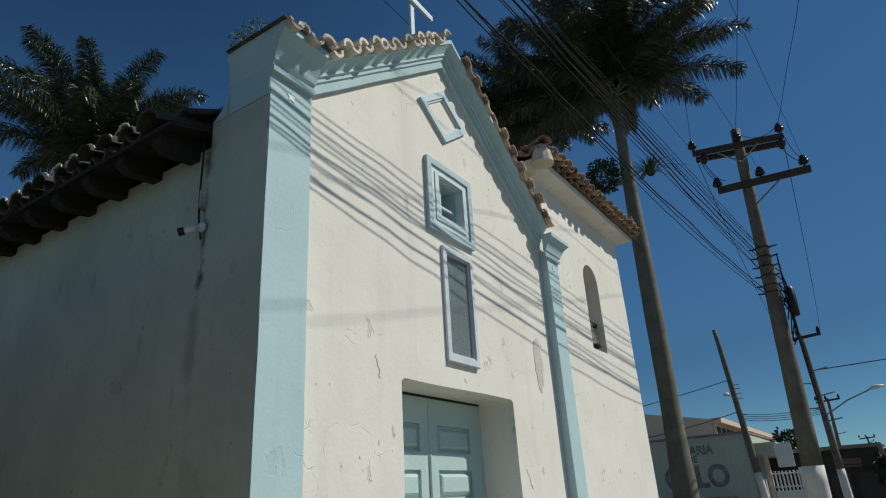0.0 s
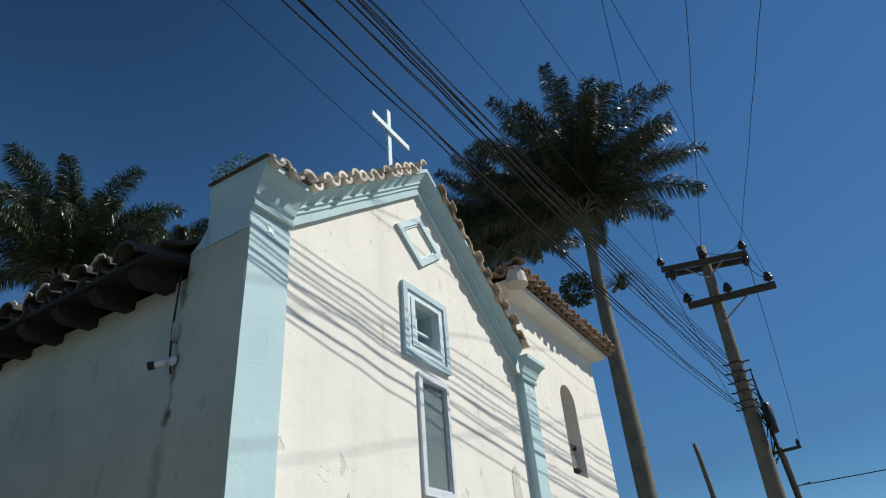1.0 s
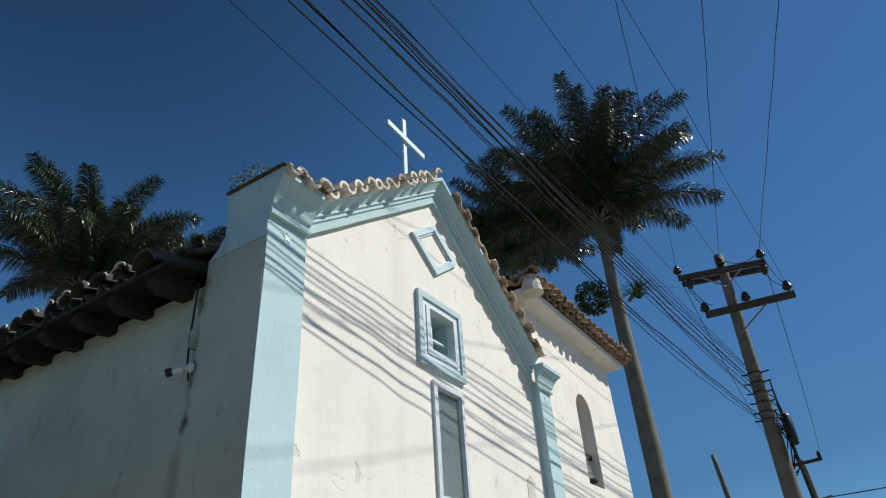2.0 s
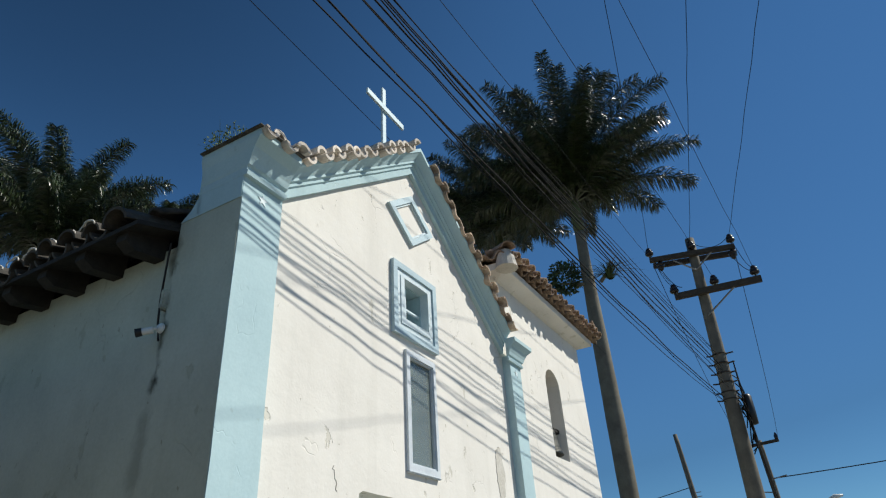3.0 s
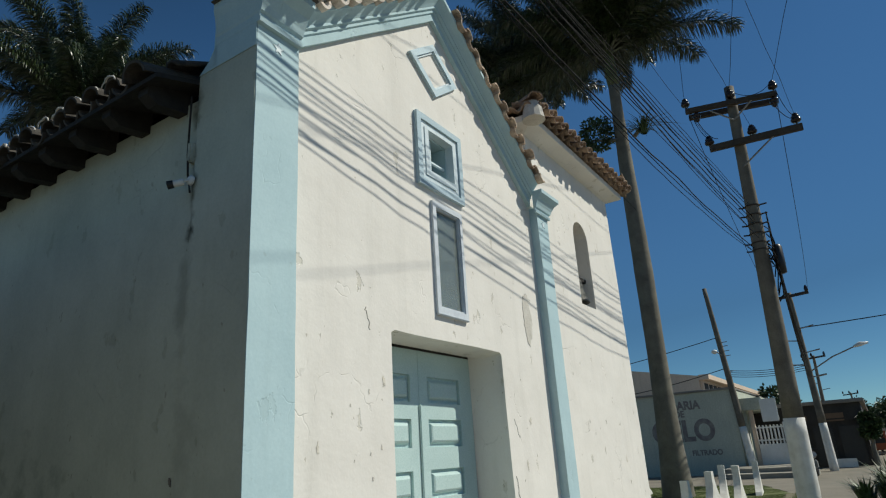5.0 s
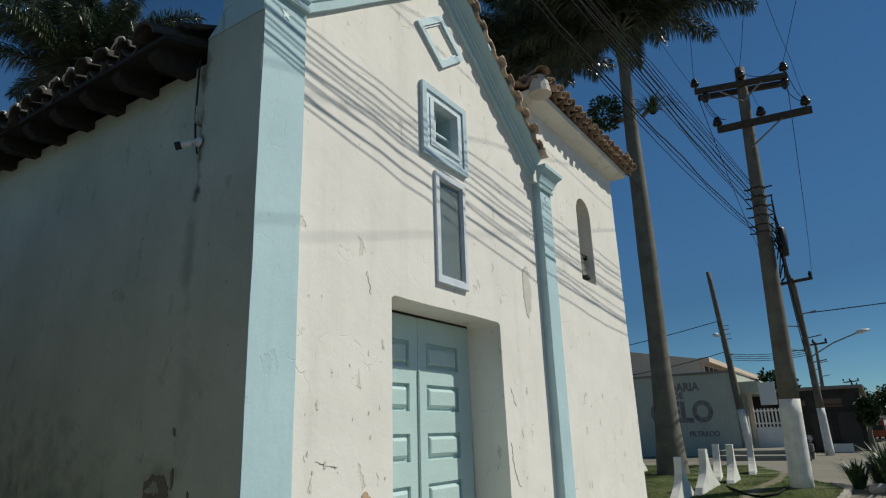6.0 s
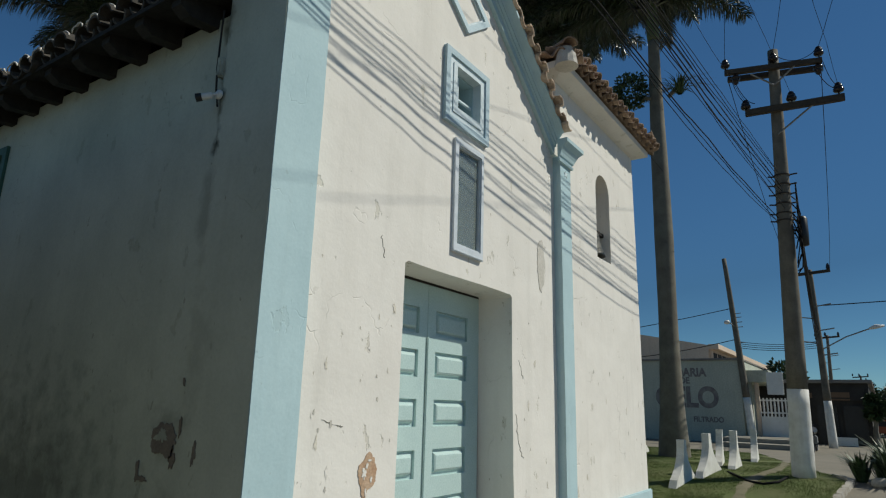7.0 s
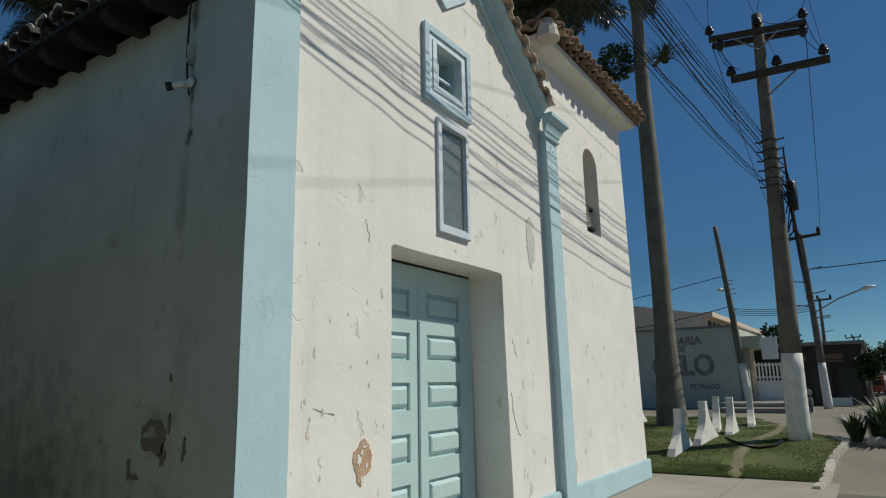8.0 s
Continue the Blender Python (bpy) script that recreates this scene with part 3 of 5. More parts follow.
# green shuttered window in the nave wall
side_window = part("window", slab([[(3.92, 3.13), (4.79, 3.13), (4.79, 3.82), (3.92, 3.82)], [(4.00, 3.21), (4.71, 3.21), (4.71, 3.74), (4.00, 3.74)]], 0.0, 0.10, sideways), GREEN_PAINT, church, "dark green timber window frame")
boxed("pane", 0.10, 0.115, 3.98, 4.73, 3.2, 3.76, PANE, side_window)
boxed("glazing_bar", 0.075, 0.12, 4.335, 4.375, 3.2, 3.76, GREEN_PAINT, side_window)

# pilasters, with necking and a small relief star
part("pilaster", slab([worn([(0.03, 0.0), (0.402, 0.0), (0.386, 4.60), (0.002, 4.60)], 0.22, 0.0035)], -0.10, 0.0, front), BLUE, church, "pale blue corner pilaster")
part("pilaster", slab([worn([(4.455, 0.0), (4.745, 0.0), (4.715, 4.45), (4.405, 4.45)], 0.22, 0.004, 4.0)], -0.10, 0.0, front), BLUE, church, "pale blue pilaster between nave and tower")


def star(x, z, y, r=0.05):
    loop = [(x + rr * math.sin(a), z + rr * math.cos(a)) for a, rr in ((math.pi * k / 5, r if k % 2 == 0 else r * 0.42) for k in range(10))]
    return part("star", slab([loop], y - 0.005, y, front), WHITE_FRAME, church, "small painted relief star")


star(0.19, 4.36, -0.10)
star(4.565, 4.26, -0.10)


def entablature(name, base_path, z, profile, mat, label=""):
    """A moulding along a plan path of (place, outward) pairs."""
    secs = []
    for (px, py), (ox, oy) in base_path:
        secs.append([(px + ox * d, py + oy * d, z + h) for d, h in profile])
    return part(name, sweep(secs), mat, church, label)


CAP = [(0, -0.33), (0.035, -0.33), (0.04, -0.295), (0.025, -0.285), (0.025, -0.26), (0.045, -0.245), (0.06, -0.20), (0.10, -0.12), (0.15, -0.07), (0.165, -0.055), (0.165, 0.0), (0, 0)]
entablature("cornice", [((0.0, 0.33), (-0.28, 0)), ((0.0, -0.10), (-0.28, -1)), ((0.385, -0.10), (0, -1))], 4.80, CAP, BLUE, "pale blue moulded corner cornice")
CAP_R = [(d * 0.8, h * 0.85) for d, h in CAP]
entablature("cornice", [((4.325, -0.10), (0, -1)), ((4.715, -0.10), (1, -1)), ((4.715, 0.0), (1, 0))], 4.645, CAP_R, BLUE, "pale blue moulded pilaster capital")
part("frieze", slab([[(-0.10, 4.29), (0.50, 4.285), (0.40, 4.362), (0.312, 4.502), (-0.10, 4.502)]], -0.008, -0.003, sideways), BLUE, church, "pale blue painted band")
boxed("frieze", -0.008, 0.3, 0.312, 0.345, 4.30, 4.7, BLUE, church, bevel=0)
boxed("block_top", -0.0, 0.4, -0.1, 0.31, 4.74, 4.79, BLUE, church, bevel=0)

# raking cornice under the gable tiles
RAKE = [(0.0, -0.30), (0.05, -0.30), (0.055, -0.215), (0.075, -0.205), (0.075, -0.175), (0.10, -0.16), (0.10, -0.135), (0.125, -0.10), (0.165, -0.055), (0.18, -0.045), (0.18, 0.0), (0.0, 0.0)]


def rake_z(x):
    return 6.275 - 0.752 * abs(x - MID)


secs = []
for k in range(25):
    x = 0.32 + 4.03 * k / 24
    if abs(x - MID) < 0.02:
        x = MID
    dz = 0.006 * noise.noise((x * 3, 0.3, 1.7))
    secs.append([(x, -d, rake_z(x) + h + dz) for d, h in RAKE])
part("raking_cornice", sweep(secs), BLUE, church, "pale blue stepped cornice along the gable")


def ring(name, outer, inner, y0, y1, mat, parent, label=""):
    return part(name, slab([worn(outer, 0.2, 0.003), worn(inner, 0.2, 0.003, 2.0)], y0, y1, front), mat, parent, label)


# diamond ornament of the gable
def diamond(rx, rz):
    return [(MID - rx, 5.365), (MID, 5.365 - rz), (MID + rx, 5.365), (MID, 5.365 + rz)]


orn = ring("diamond_ornament", diamond(0.43, 0.315), diamond(0.32, 0.235), -0.035, 0.0, BLUE_WOOD, church, "blue raised diamond moulding")
ring("inner_bead", diamond(0.318, 0.233), diamond(0.285, 0.208), -0.018, 0.0, WHITE_FRAME, orn)

# square niche window
sq = empty("window")
sq.parent = church
tagged(sq, "small square window in stepped blue surround")
ring("outer_moulding", rect(1.967, 3.975, 2.758, 4.737), rect(2.035, 4.04, 2.69, 4.672), -0.04, 0.0, BLUE_DEEP, sq)
ring("surround", rect(2.037, 4.042, 2.688, 4.67), rect(2.10, 4.10, 2.625, 4.612), -0.022, 0.0, WHITE_FRAME, sq)
ring("inner_moulding", rect(2.102, 4.102, 2.623, 4.61), rect(2.165, 4.165, 2.595, 4.595), -0.032, 0.06, WHITE_FRAME, sq)
ring("reveal", rect(2.165, 4.125, 2.599, 4.599), rect(2.185, 4.145, 2.58, 4.58), 0.06, 0.22, BLUE, sq)
boxed("backing", 2.16, 2.60, 0.222, 0.24, 4.12, 4.60, INSIDE, sq, bevel=0)
boxed("bar", 2.186, 2.579, 0.064, 0.09, 4.325, 4.36, WHITE_FRAME, sq)
boxed("bar", 2.30, 2.335, 0.061, 0.085, 4.146, 4.579, WHITE_FRAME, sq)

# tall glazed slit over the door
tw = empty("window")
tw.parent = church
tagged(tw, "tall narrow glazed window with pale blue frame")
ring("frame", rect(2.17, 2.785, 2.687, 3.865), rect(2.225, 2.84, 2.645, 3.81), -0.03, 0.006, PALE_FRAME, tw)
ring("frame", rect(2.224, 2.839, 2.646, 3.811), rect(2.242, 2.857, 2.632, 3.797), -0.014, 0.03, PALE_FRAME, tw)
pane = boxed("pane", 2.236, 2.654, 0.012, 0.018, 2.85, 3.80, PANE, tw, bevel=0)
boxed("blind", 2.236, 2.654, 0.06, 0.07, 2.85, 3.80, material("grey roller blind", (0.075, 0.095, 0.085), (0.062, 0.078, 0.07), 0.8, scale=3, bump=0.0), tw, bevel=0)
boxed("sill", 2.165, 2.692, -0.04, 0.0, 2.768, 2.785, PALE_FRAME, tw)

# double door of raised panels, deep in its reveal
DY = 0.40
door = empty("door")
door.parent = church
tagged(door, "closed pale aqua double door of raised panels")
part("door_surround", slab([[(1.1, 0.0), (1.514, 0.0), (1.514, 2.53), (1.56, 2.555), (3.30, 2.55), (3.336, 2.53), (3.405, 0.0), (3.75, 0.0), (3.75, 2.9), (1.1, 2.9)]], 0.34, 0.52, front), PLASTER, door)
boxed("threshold", 1.514, 3.40, 0.0, 0.48, -0.02, 0.06, SLAB, door)
for x0, x1 in ((1.50, 2.412), (2.418, 3.35)):
    holes, tops = [], ((2.30, 0.24), (1.91, 0.245), (1.47, 0.24), (1.03, 0.24), (0.61, 0.24))
    px0, px1 = (x0 + 0.20, x1 - 0.13) if x0 < 2 else (x0 + 0.135, x1 - 0.23)
    for top, h in tops:
        holes.append(rect(px0, top - h, px1, top))
    leaf = part("door_leaf", slab([rect(x0, 0.065, x1, 2.545)] + holes, DY, DY + 0.05, front), DOOR, door)
    for top, h in tops:
        a, b, c, d, g = px0, px1, top - h, top, 0.012
        bm = bmesh.new()
        steps = [(0.0, DY + 0.03), (0.028, DY + 0.028), (0.045, DY + 0.004), (0.06, DY - 0.004)]
        loops = [[bm.verts.new(v) for v in ((a + s, y, c + s), (b - s, y, c + s), (b - s, y, d - s), (a + s, y, d - s))] for s, y in steps]
        for la, lb in zip(loops, loops[1:]):
            for k in range(4):
                bm.faces.new((la[k], la[(k + 1) % 4], lb[(k + 1) % 4], lb[k]))
        bm.faces.new(loops[-1])
        part("panel", bm, DOOR, leaf)
boxed("meeting_strip", 2.40, 2.432, DY - 0.022, DY - 0.001, 0.07, 2.04, DOOR, door)
boxed("door_backing", 1.5, 3.35, DY + 0.055, DY + 0.07, 0.06, 2.6, DARK_WOOD, door, bevel=0)
# dark strip drawn for the shadowed gap above the door leaves
boxed("lintel_board", 1.5, 3.35, DY - 0.015, DY + 0.05, 2.532, 2.56, DARK_WOOD, door)

# plinth
for x0, x1 in ((0.402, 1.50), (3.42, 4.455), (4.745, 7.77)):
    boxed("plinth", x0, x1, -0.05, 0.0, 0.0, 0.285, BLUE, church, "pale blue painted plinth, chipped", bevel=0.014)
boxed("plinth", 7.70, 7.775, 0.0, 3.4, 0.0, 0.285, BLUE, church, bevel=0.014)

# tower wing flush with the facade
arch = [(5.87, 3.49), (6.42, 3.49), (6.42, 4.52)] + [(6.145 + 0.275 * math.cos(a), 4.52 + 0.25 * math.sin(a)) for a in (math.pi * k / 10 for k in range(1, 10))] + [(5.87, 4.52)]
part("tower_wall", slab([worn([(4.5, 0.0), (7.735, 0.0), (7.60, 5.62), (4.5, 5.62)]), arch], 0.0, 0.42, front), PLASTER, church)
part("tower_wall", sweep([[(7.2, y, 0.0), (7.735, y, 0.0), (7.60, y, 5.62), (7.2, y, 5.62)] for y in (0.42, 3.4)]), PLASTER, church)
boxed("tower_wall", 4.5, 4.9, 0.42, 3.4, 0.0, 5.62, PLASTER, church, bevel=0.01)
boxed("tower_wall", 4.9, 7.26, 3.0, 3.4, 0.0, 5.62, PLASTER, church, bevel=0.01)
boxed("tower_floor", 4.9, 7.26, 0.42, 3.0, 3.2, 3.3, DARK_WOOD, church)
boxed("tower_ceiling", 4.9, 7.26, 0.42, 3.0, 5.3, 5.4, DARK_WOOD, church)
TCAP = [(0, -0.14), (0.05, -0.13), (0.13, -0.10), (0.215, -0.07), (0.22, -0.06), (0.22, 0.02), (0, 0.02)]
secs = [[(px + ox * d, py + oy * d, 5.68 + h) for d, h in TCAP] for (px, py), (ox, oy) in (((4.5, 3.4), (-1, 1)), ((4.5, 0.0), (-1, -1)), ((7.60, 0.0), (1, -1)), ((7.60, 3.4), (1, 1)))]
part("tower_cornice", sweep(secs), PLASTER, church, "cream coved eaves cornice")
bm = bmesh.new()
turned(bm, [(0.035, 0.30), (0.06, 0.29), (0.085, 0.25), (0.10, 0.17), (0.12, 0.09), (0.155, 0.02), (0.165, 0.0), (0.15, 0.0), (0.10, 0.1), (0.02, 0.24)], 20, Matrix.Translation((6.12, 0.15, 3.56)) @ Matrix.Diagonal((1.25, 1.0, 1.25, 1)))
bell = tagged(part("bell", bm, BRONZE, smooth=True), "small greened bronze bell hanging in the arched opening", "bell")
boxed("yoke", 5.86, 6.43, 0.10, 0.16, 3.90, 3.96, DARK_WOOD, bell)

# ---- roofs ----
P = 0.23
cover = barrel_mesh("cover_tile", 0.44, 0.073, 0.068, TILE, thick=0.013)
channel = barrel_mesh("channel_tile", 0.44, 0.070, 0.066, TILE, up=False, thick=0.013)
cover_lime = barrel_mesh("cover_tile", 0.44, 0.072, 0.066, TILE_LIME, thick=0.03, arch=0.85)
channel_lime = barrel_mesh("channel_tile", 0.44, 0.066, 0.062, TILE_LIME, up=False, thick=0.03, arch=0.9)
cover_flat = barrel_mesh("cover_tile", 0.44, 0.076, 0.07, TILE_PALE, thick=0.024, arch=0.6)
channel_flat = barrel_mesh("channel_tile", 0.44, 0.072, 0.068, TILE_PALE, up=False, thick=0.024, arch=0.6)
cover_old = barrel_mesh("cover_tile", 0.46, 0.105, 0.085, TILE_OLD)
channel_old = barrel_mesh("channel_tile", 0.46, 0.10, 0.085, TILE_OLD, up=False)

verge = empty("roof")
verge.parent = church
tagged(verge, "row of lime-washed barrel tiles along the gable edge")
slope = Vector((1, 0, 0.755))
L = Vector((MID - 0.33, 0, 0.755 * (MID - 0.33))).length
n = int(L / P)
tile_row(verge, (0.36, -0.26, rake_z(0.36) + 0.015), slope, (0, 1, 0.02), int(L / 0.212), 0.212, cover_lime, channel_lime, 0.016)
tile_row(verge, (4.33, -0.24, rake_z(4.33) + 0.0), Vector((-1, 0, 0.755)), (0, 1, 0.10), n, P, cover_flat, channel_flat, 0.02)
tile_row(verge, (0.02, -0.32, 4.80), (1, 0, 0), (0, 1, 0.02), 2, 0.2, cover_lime, channel_lime)
bm = bmesh.new()
box(bm, -0.075, 0.40, -0.29, 0.33, 4.80, 4.815, 0.004)
part("roof_bedding", bm, TILE_OLD, verge)

nave_roof = empty("roof")
nave_roof.parent = church
tagged(nave_roof, "old blackened barrel-tile roof of the nave")
EZ, EX, SL = 4.12, -0.36, 0.30
for sx, x0, along in ((1, EX, (0, 1, 0)), (-1, 5.05, (0, 1, 0))):
    tile_sheet("tile_field", (x0 + sx * 0.2, 0.52, EZ + 0.08 + 0.2 * SL), along, (sx, 0, 0.62), 13.6, 3.0, P, TILE_OLD, nave_roof)
tile_row(nave_roof, (EX, 0.92, EZ + 0.09), (0, 1, 0), (1, 0, SL), 57, P, cover_old, channel_old, 0.016)
piece("verge_tile", barrel_mesh("verge_tile", 0.62, 0.135, 0.115, TILE_OLD, thick=0.022), Matrix.Translation((EX - 0.02, 0.70, EZ + 0.05)) @ Matrix((Vector((0, 1, 0)), Vector((1, 0, SL)).normalized(), Vector((-SL, 0, 1)).normalized())).transposed().to_4x4(), nave_roof)
# cream tile lips, with their sunlit rims drawn as pale arcs
lip = random.Random(61)
for k in range(22):
    bm = bmesh.new()
    arc = [(EX - 0.012 + lip.uniform(-0.01, 0.01), 1.035 + P * k + 0.092 * math.cos(a), EZ + 0.115 + 0.092 * 0.85 * math.sin(a)) for a in (0.25 + 2.6 * j / 8 for j in range(9))]
    tube(bm, arc, [0.004 + 0.006 * lip.random() for _ in arc], 6)
    part("lime_lip", bm, MORTAR, nave_roof, smooth=True)
bm = bmesh.new()
tube(bm, [(MID, 0.5, 6.10), (MID, 14.1, 6.10)], 0.11, 8)
part("ridge", bm, TILE_OLD, nave_roof)
# boards and rafter tails have the under-eave shade in their near-black colour
eave_deck = part("eave_board", sweep([[(EX + 0.03, y, EZ - 0.0), (EX + 0.03, y, EZ + 0.035), (0.1, y, EZ + 0.035 + 0.43 * SL), (0.1, y, EZ + 0.43 * SL - 0.0)] for y in (0.505, 14.0)]), DARK_WOOD, nave_roof, "dark eave boards, under-eave shade in their colour")
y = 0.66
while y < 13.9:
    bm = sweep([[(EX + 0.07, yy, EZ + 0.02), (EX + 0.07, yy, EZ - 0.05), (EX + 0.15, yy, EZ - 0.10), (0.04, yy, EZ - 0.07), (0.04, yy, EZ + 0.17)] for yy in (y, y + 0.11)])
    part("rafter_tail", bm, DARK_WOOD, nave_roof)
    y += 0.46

tower_roof = empty("roof")
tower_roof.parent = church
tagged(tower_roof, "hipped barrel-tile roof of the bell wing")
tile_row(tower_roof, (4.34, -0.385, 5.775), (1, 0, 0), (0, 1, 0.42), 16, 0.226, cover, channel, 0.014)
tile_row(tower_roof, (7.99, -0.30, 5.80), (0, 1, 0), (-1, 0, 0.42), 17, 0.226, cover, channel)
tile_row(tower_roof, (4.17, 0.1, 5.80), (0, 1, 0), (1, 0, 0.42), 15, 0.226, cover, channel)
ridge_z = 5.72 + 0.42 * 1.95


def hip(s):
    return min(s / 1.08, 1.85)


tile_sheet("tile_field", (4.20, -0.28, 5.72), (1, 0, 0), (0, 1, 0.42), 3.78, 2.1, 0.226, TILE, tower_roof, trim=hip)
tile_sheet("tile_field", (4.20, 3.72, 5.72), (1, 0, 0), (0, -1, 0.42), 3.78, 2.1, 0.226, TILE, tower_roof, trim=hip)
tile_sheet("tile_field", (4.20, -0.28, 5.72), (0, 1, 0), (1, 0, 0.42), 4.0, 2.0, 0.226, TILE, tower_roof, trim=hip)
tile_sheet("tile_field", (7.98, -0.28, 5.72), (0, 1, 0), (-1, 0, 0.42), 4.0, 2.0, 0.226, TILE, tower_roof, trim=hip)
for cx, cy, ex, ey in ((4.28, -0.22, 6.09, 1.62), (7.9, -0.22, 6.09, 1.62), (4.28, 3.66, 6.09, 1.82), (7.9, 3.66, 6.09, 1.82)):
    bm = bmesh.new()
    tube(bm, [(cx, cy, 5.80), (ex, ey, ridge_z + 0.08)], 0.085, 8)
    part("hip_ridge", bm, TILE, tower_roof)
# lime-bedded hip end, its dirt and shade put into the greyer colour
bm = bmesh.new()
tube(bm, [(4.30, -0.25, 5.58), (4.30, -0.25, 5.72), (4.31, -0.24, 5.80), (4.33, -0.22, 5.85)], [0.15, 0.125, 0.105, 0.06], 12)
part("hip_bedding", bm, GREY_PATCH, tower_roof, "lime mortar bedding at the hip")
piece("hip_tile", barrel_mesh("hip_tile", 0.46, 0.105, 0.09, TILE), Matrix.Translation((4.20, -0.35, 5.82)) @ pose(0, 0, 0, 20, 0, -45), tower_roof)

# cross on the gable
cross = empty("cross", (2.243, 0.27, 6.30), label="pale blue wooden cross on the gable ridge", category="cross")
boxed("post", -0.036, 0.036, -0.03, 0.0, -0.15, 1.035, BLUE_WOOD, cross, bevel=0.004)
boxed("crossbar", -0.375, 0.375, -0.06, -0.031, 0.645, 0.725, BLUE_WOOD, cross, bevel=0.004, m=pose(0, 0, 0.685, 0, 2.5, 0) @ Matrix.Translation((0, 0, -0.685)))

# ---- wall wear and fittings of the church ----
blotch("bare_patch", 1.185, 0.955, 0.095, 0.115, -0.005, front, BRICK_PATCH, church, 2, "brick-red patch where plaster has fallen", 0.28)
blotch("bare_patch", 1.155, 0.835, 0.038, 0.065, -0.0056, front, BRICK_PATCH, church, 6, "", 0.7, 0.0035)
for k, (x, z, ru, rv) in enumerate(((1.145, 0.945, 0.022, 0.034), (1.17, 1.00, 0.012, 0.016), (1.22, 0.90, 0.010, 0.02), (1.20, 1.03, 0.018, 0.008), (1.165, 0.82, 0.008, 0.02))):
    blotch("bare_patch", x, z, ru, rv, -0.0085, front, PLASTER, church, 90 + k, "", 0.9, 0.0025)
blotch("cement_repair", 4.03, 3.0, 0.10, 0.26, -0.005, front, GREY_PATCH, church, 5, "grey cement repair", 0.35)
chips = random.Random(19)
for k, (x, z, r) in enumerate(((1.02, 1.95, 0.010), (1.23, 1.62, 0.014), (1.25, 1.45, 0.018), (3.62, 1.30, 0.012), (0.78, 1.28, 0.026), (0.62, 1.36, 0.018), (3.72, 2.3, 0.01), (5.6, 1.9, 0.024), (5.75, 1.75, 0.016), (6.2, 1.9, 0.028), (3.75, 1.0, 0.014), (6.9, 1.1, 0.024), (0.67, 1.244, 0.018), (0.77, 0.87, 0.022), (1.055, 1.58, 0.011), (1.416, 1.16, 0.012))):
    blotch("chip", x, z, r * 0.5, r * 0.8, -0.003, front, GREY_PATCH, church, 20 + k, "", 0.9, 0.002)
# scaled-off limewash, in loose groups low on the facade
for k in range(34):
    cx, cz, sx, sz = chips.choice(((0.72, 1.45, 0.2, 0.4), (0.75, 0.85, 0.25, 0.35), (1.3, 1.9, 0.1, 0.5), (3.62, 1.3, 0.12, 0.45), (3.95, 0.8, 0.2, 0.4), (5.7, 1.6, 0.5, 0.4), (6.7, 1.3, 0.5, 0.5), (5.2, 0.8, 0.3, 0.3)))
    x, z = chips.gauss(cx, sx), chips.gauss(cz, sz)
    if not (0.46 < x < 1.46 or 3.47 < x < 4.25 or 4.8 < x < 7.5) or not 0.36 < z < 2.4:
        continue
    tall = chips.uniform(0.015, 0.06)
    blotch("scaled_limewash", x, z, tall * chips.uniform(0.25, 0.55), tall, -0.0028, front, chips.choice((OLD_LIME, OLD_LIME, PLASTER)), church, 140 + k, "", 1.0, 0.0008)

blotch("damp_scar", 0.69, 1.165, 0.135, 0.10, 0.024, sideways, DAMP, church, 41, "brown scar on the damp plaster", 0.35)
blotch("damp_scar", 0.70, 1.19, 0.055, 0.038, 0.0215, sideways, SHADED_PLASTER, church, 43, "", 0.8, 0.002)
blotch("damp_scar", 0.585, 1.06, 0.025, 0.06, 0.024, sideways, DAMP, church, 45, "", 0.8)
blotch("damp_scar", 0.535, 1.25, 0.014, 0.05, 0.024, sideways, DAMP, church, 46, "", 0.8)
blotch("damp_scar", 0.935, 0.97, 0.018, 0.06, 0.024, sideways, DAMP, church, 47, "", 0.7)
blotch("damp_scar", 0.88, 0.92, 0.05, 0.016, 0.0235, sideways, DAMP, church, 50, "", 0.7)
blotch("damp_scar", 0.55, 1.52, 0.012, 0.03, 0.024, sideways, DAMP, church, 48, "", 0.8)
blotch("damp_scar", 0.36, 1.11, 0.015, 0.07, 0.013, sideways, DAMP, church, 49, "", 0.9, 0.012)


def crack(points, w, seed):
    verts = []
    rngc = random.Random(seed)
    pts = []
    for (ax, az), (bx, bz) in zip(points, points[1:]):
        for k in range(6):
            pts.append((ax + (bx - ax) * k / 6 + rngc.uniform(-0.012, 0.012), az + (bz - az) * k / 6 + rngc.uniform(-0.008, 0.008)))
    left = [(x - w * rngc.uniform(0.3, 1), z) for x, z in pts]
    right = [(x + w * rngc.uniform(0.3, 1), z) for x, z in reversed(pts)]
    return part("crack", slab([left + right], -0.0025, 0.0, front), STAIN, church)


crack([(3.44, 1.35), (3.47, 1.12), (3.56, 0.95), (3.62, 0.93)], 0.008, 1)
crack([(1.20, 2.68), (1.225, 2.60), (1.26, 2.5)], 0.004, 2)
crack([(0.70, 1.31), (0.85, 1.27), (0.9, 1.265)], 0.010, 3)
crack([(3.50, 1.9), (3.56, 1.75), (3.60, 1.70)], 0.004, 4)

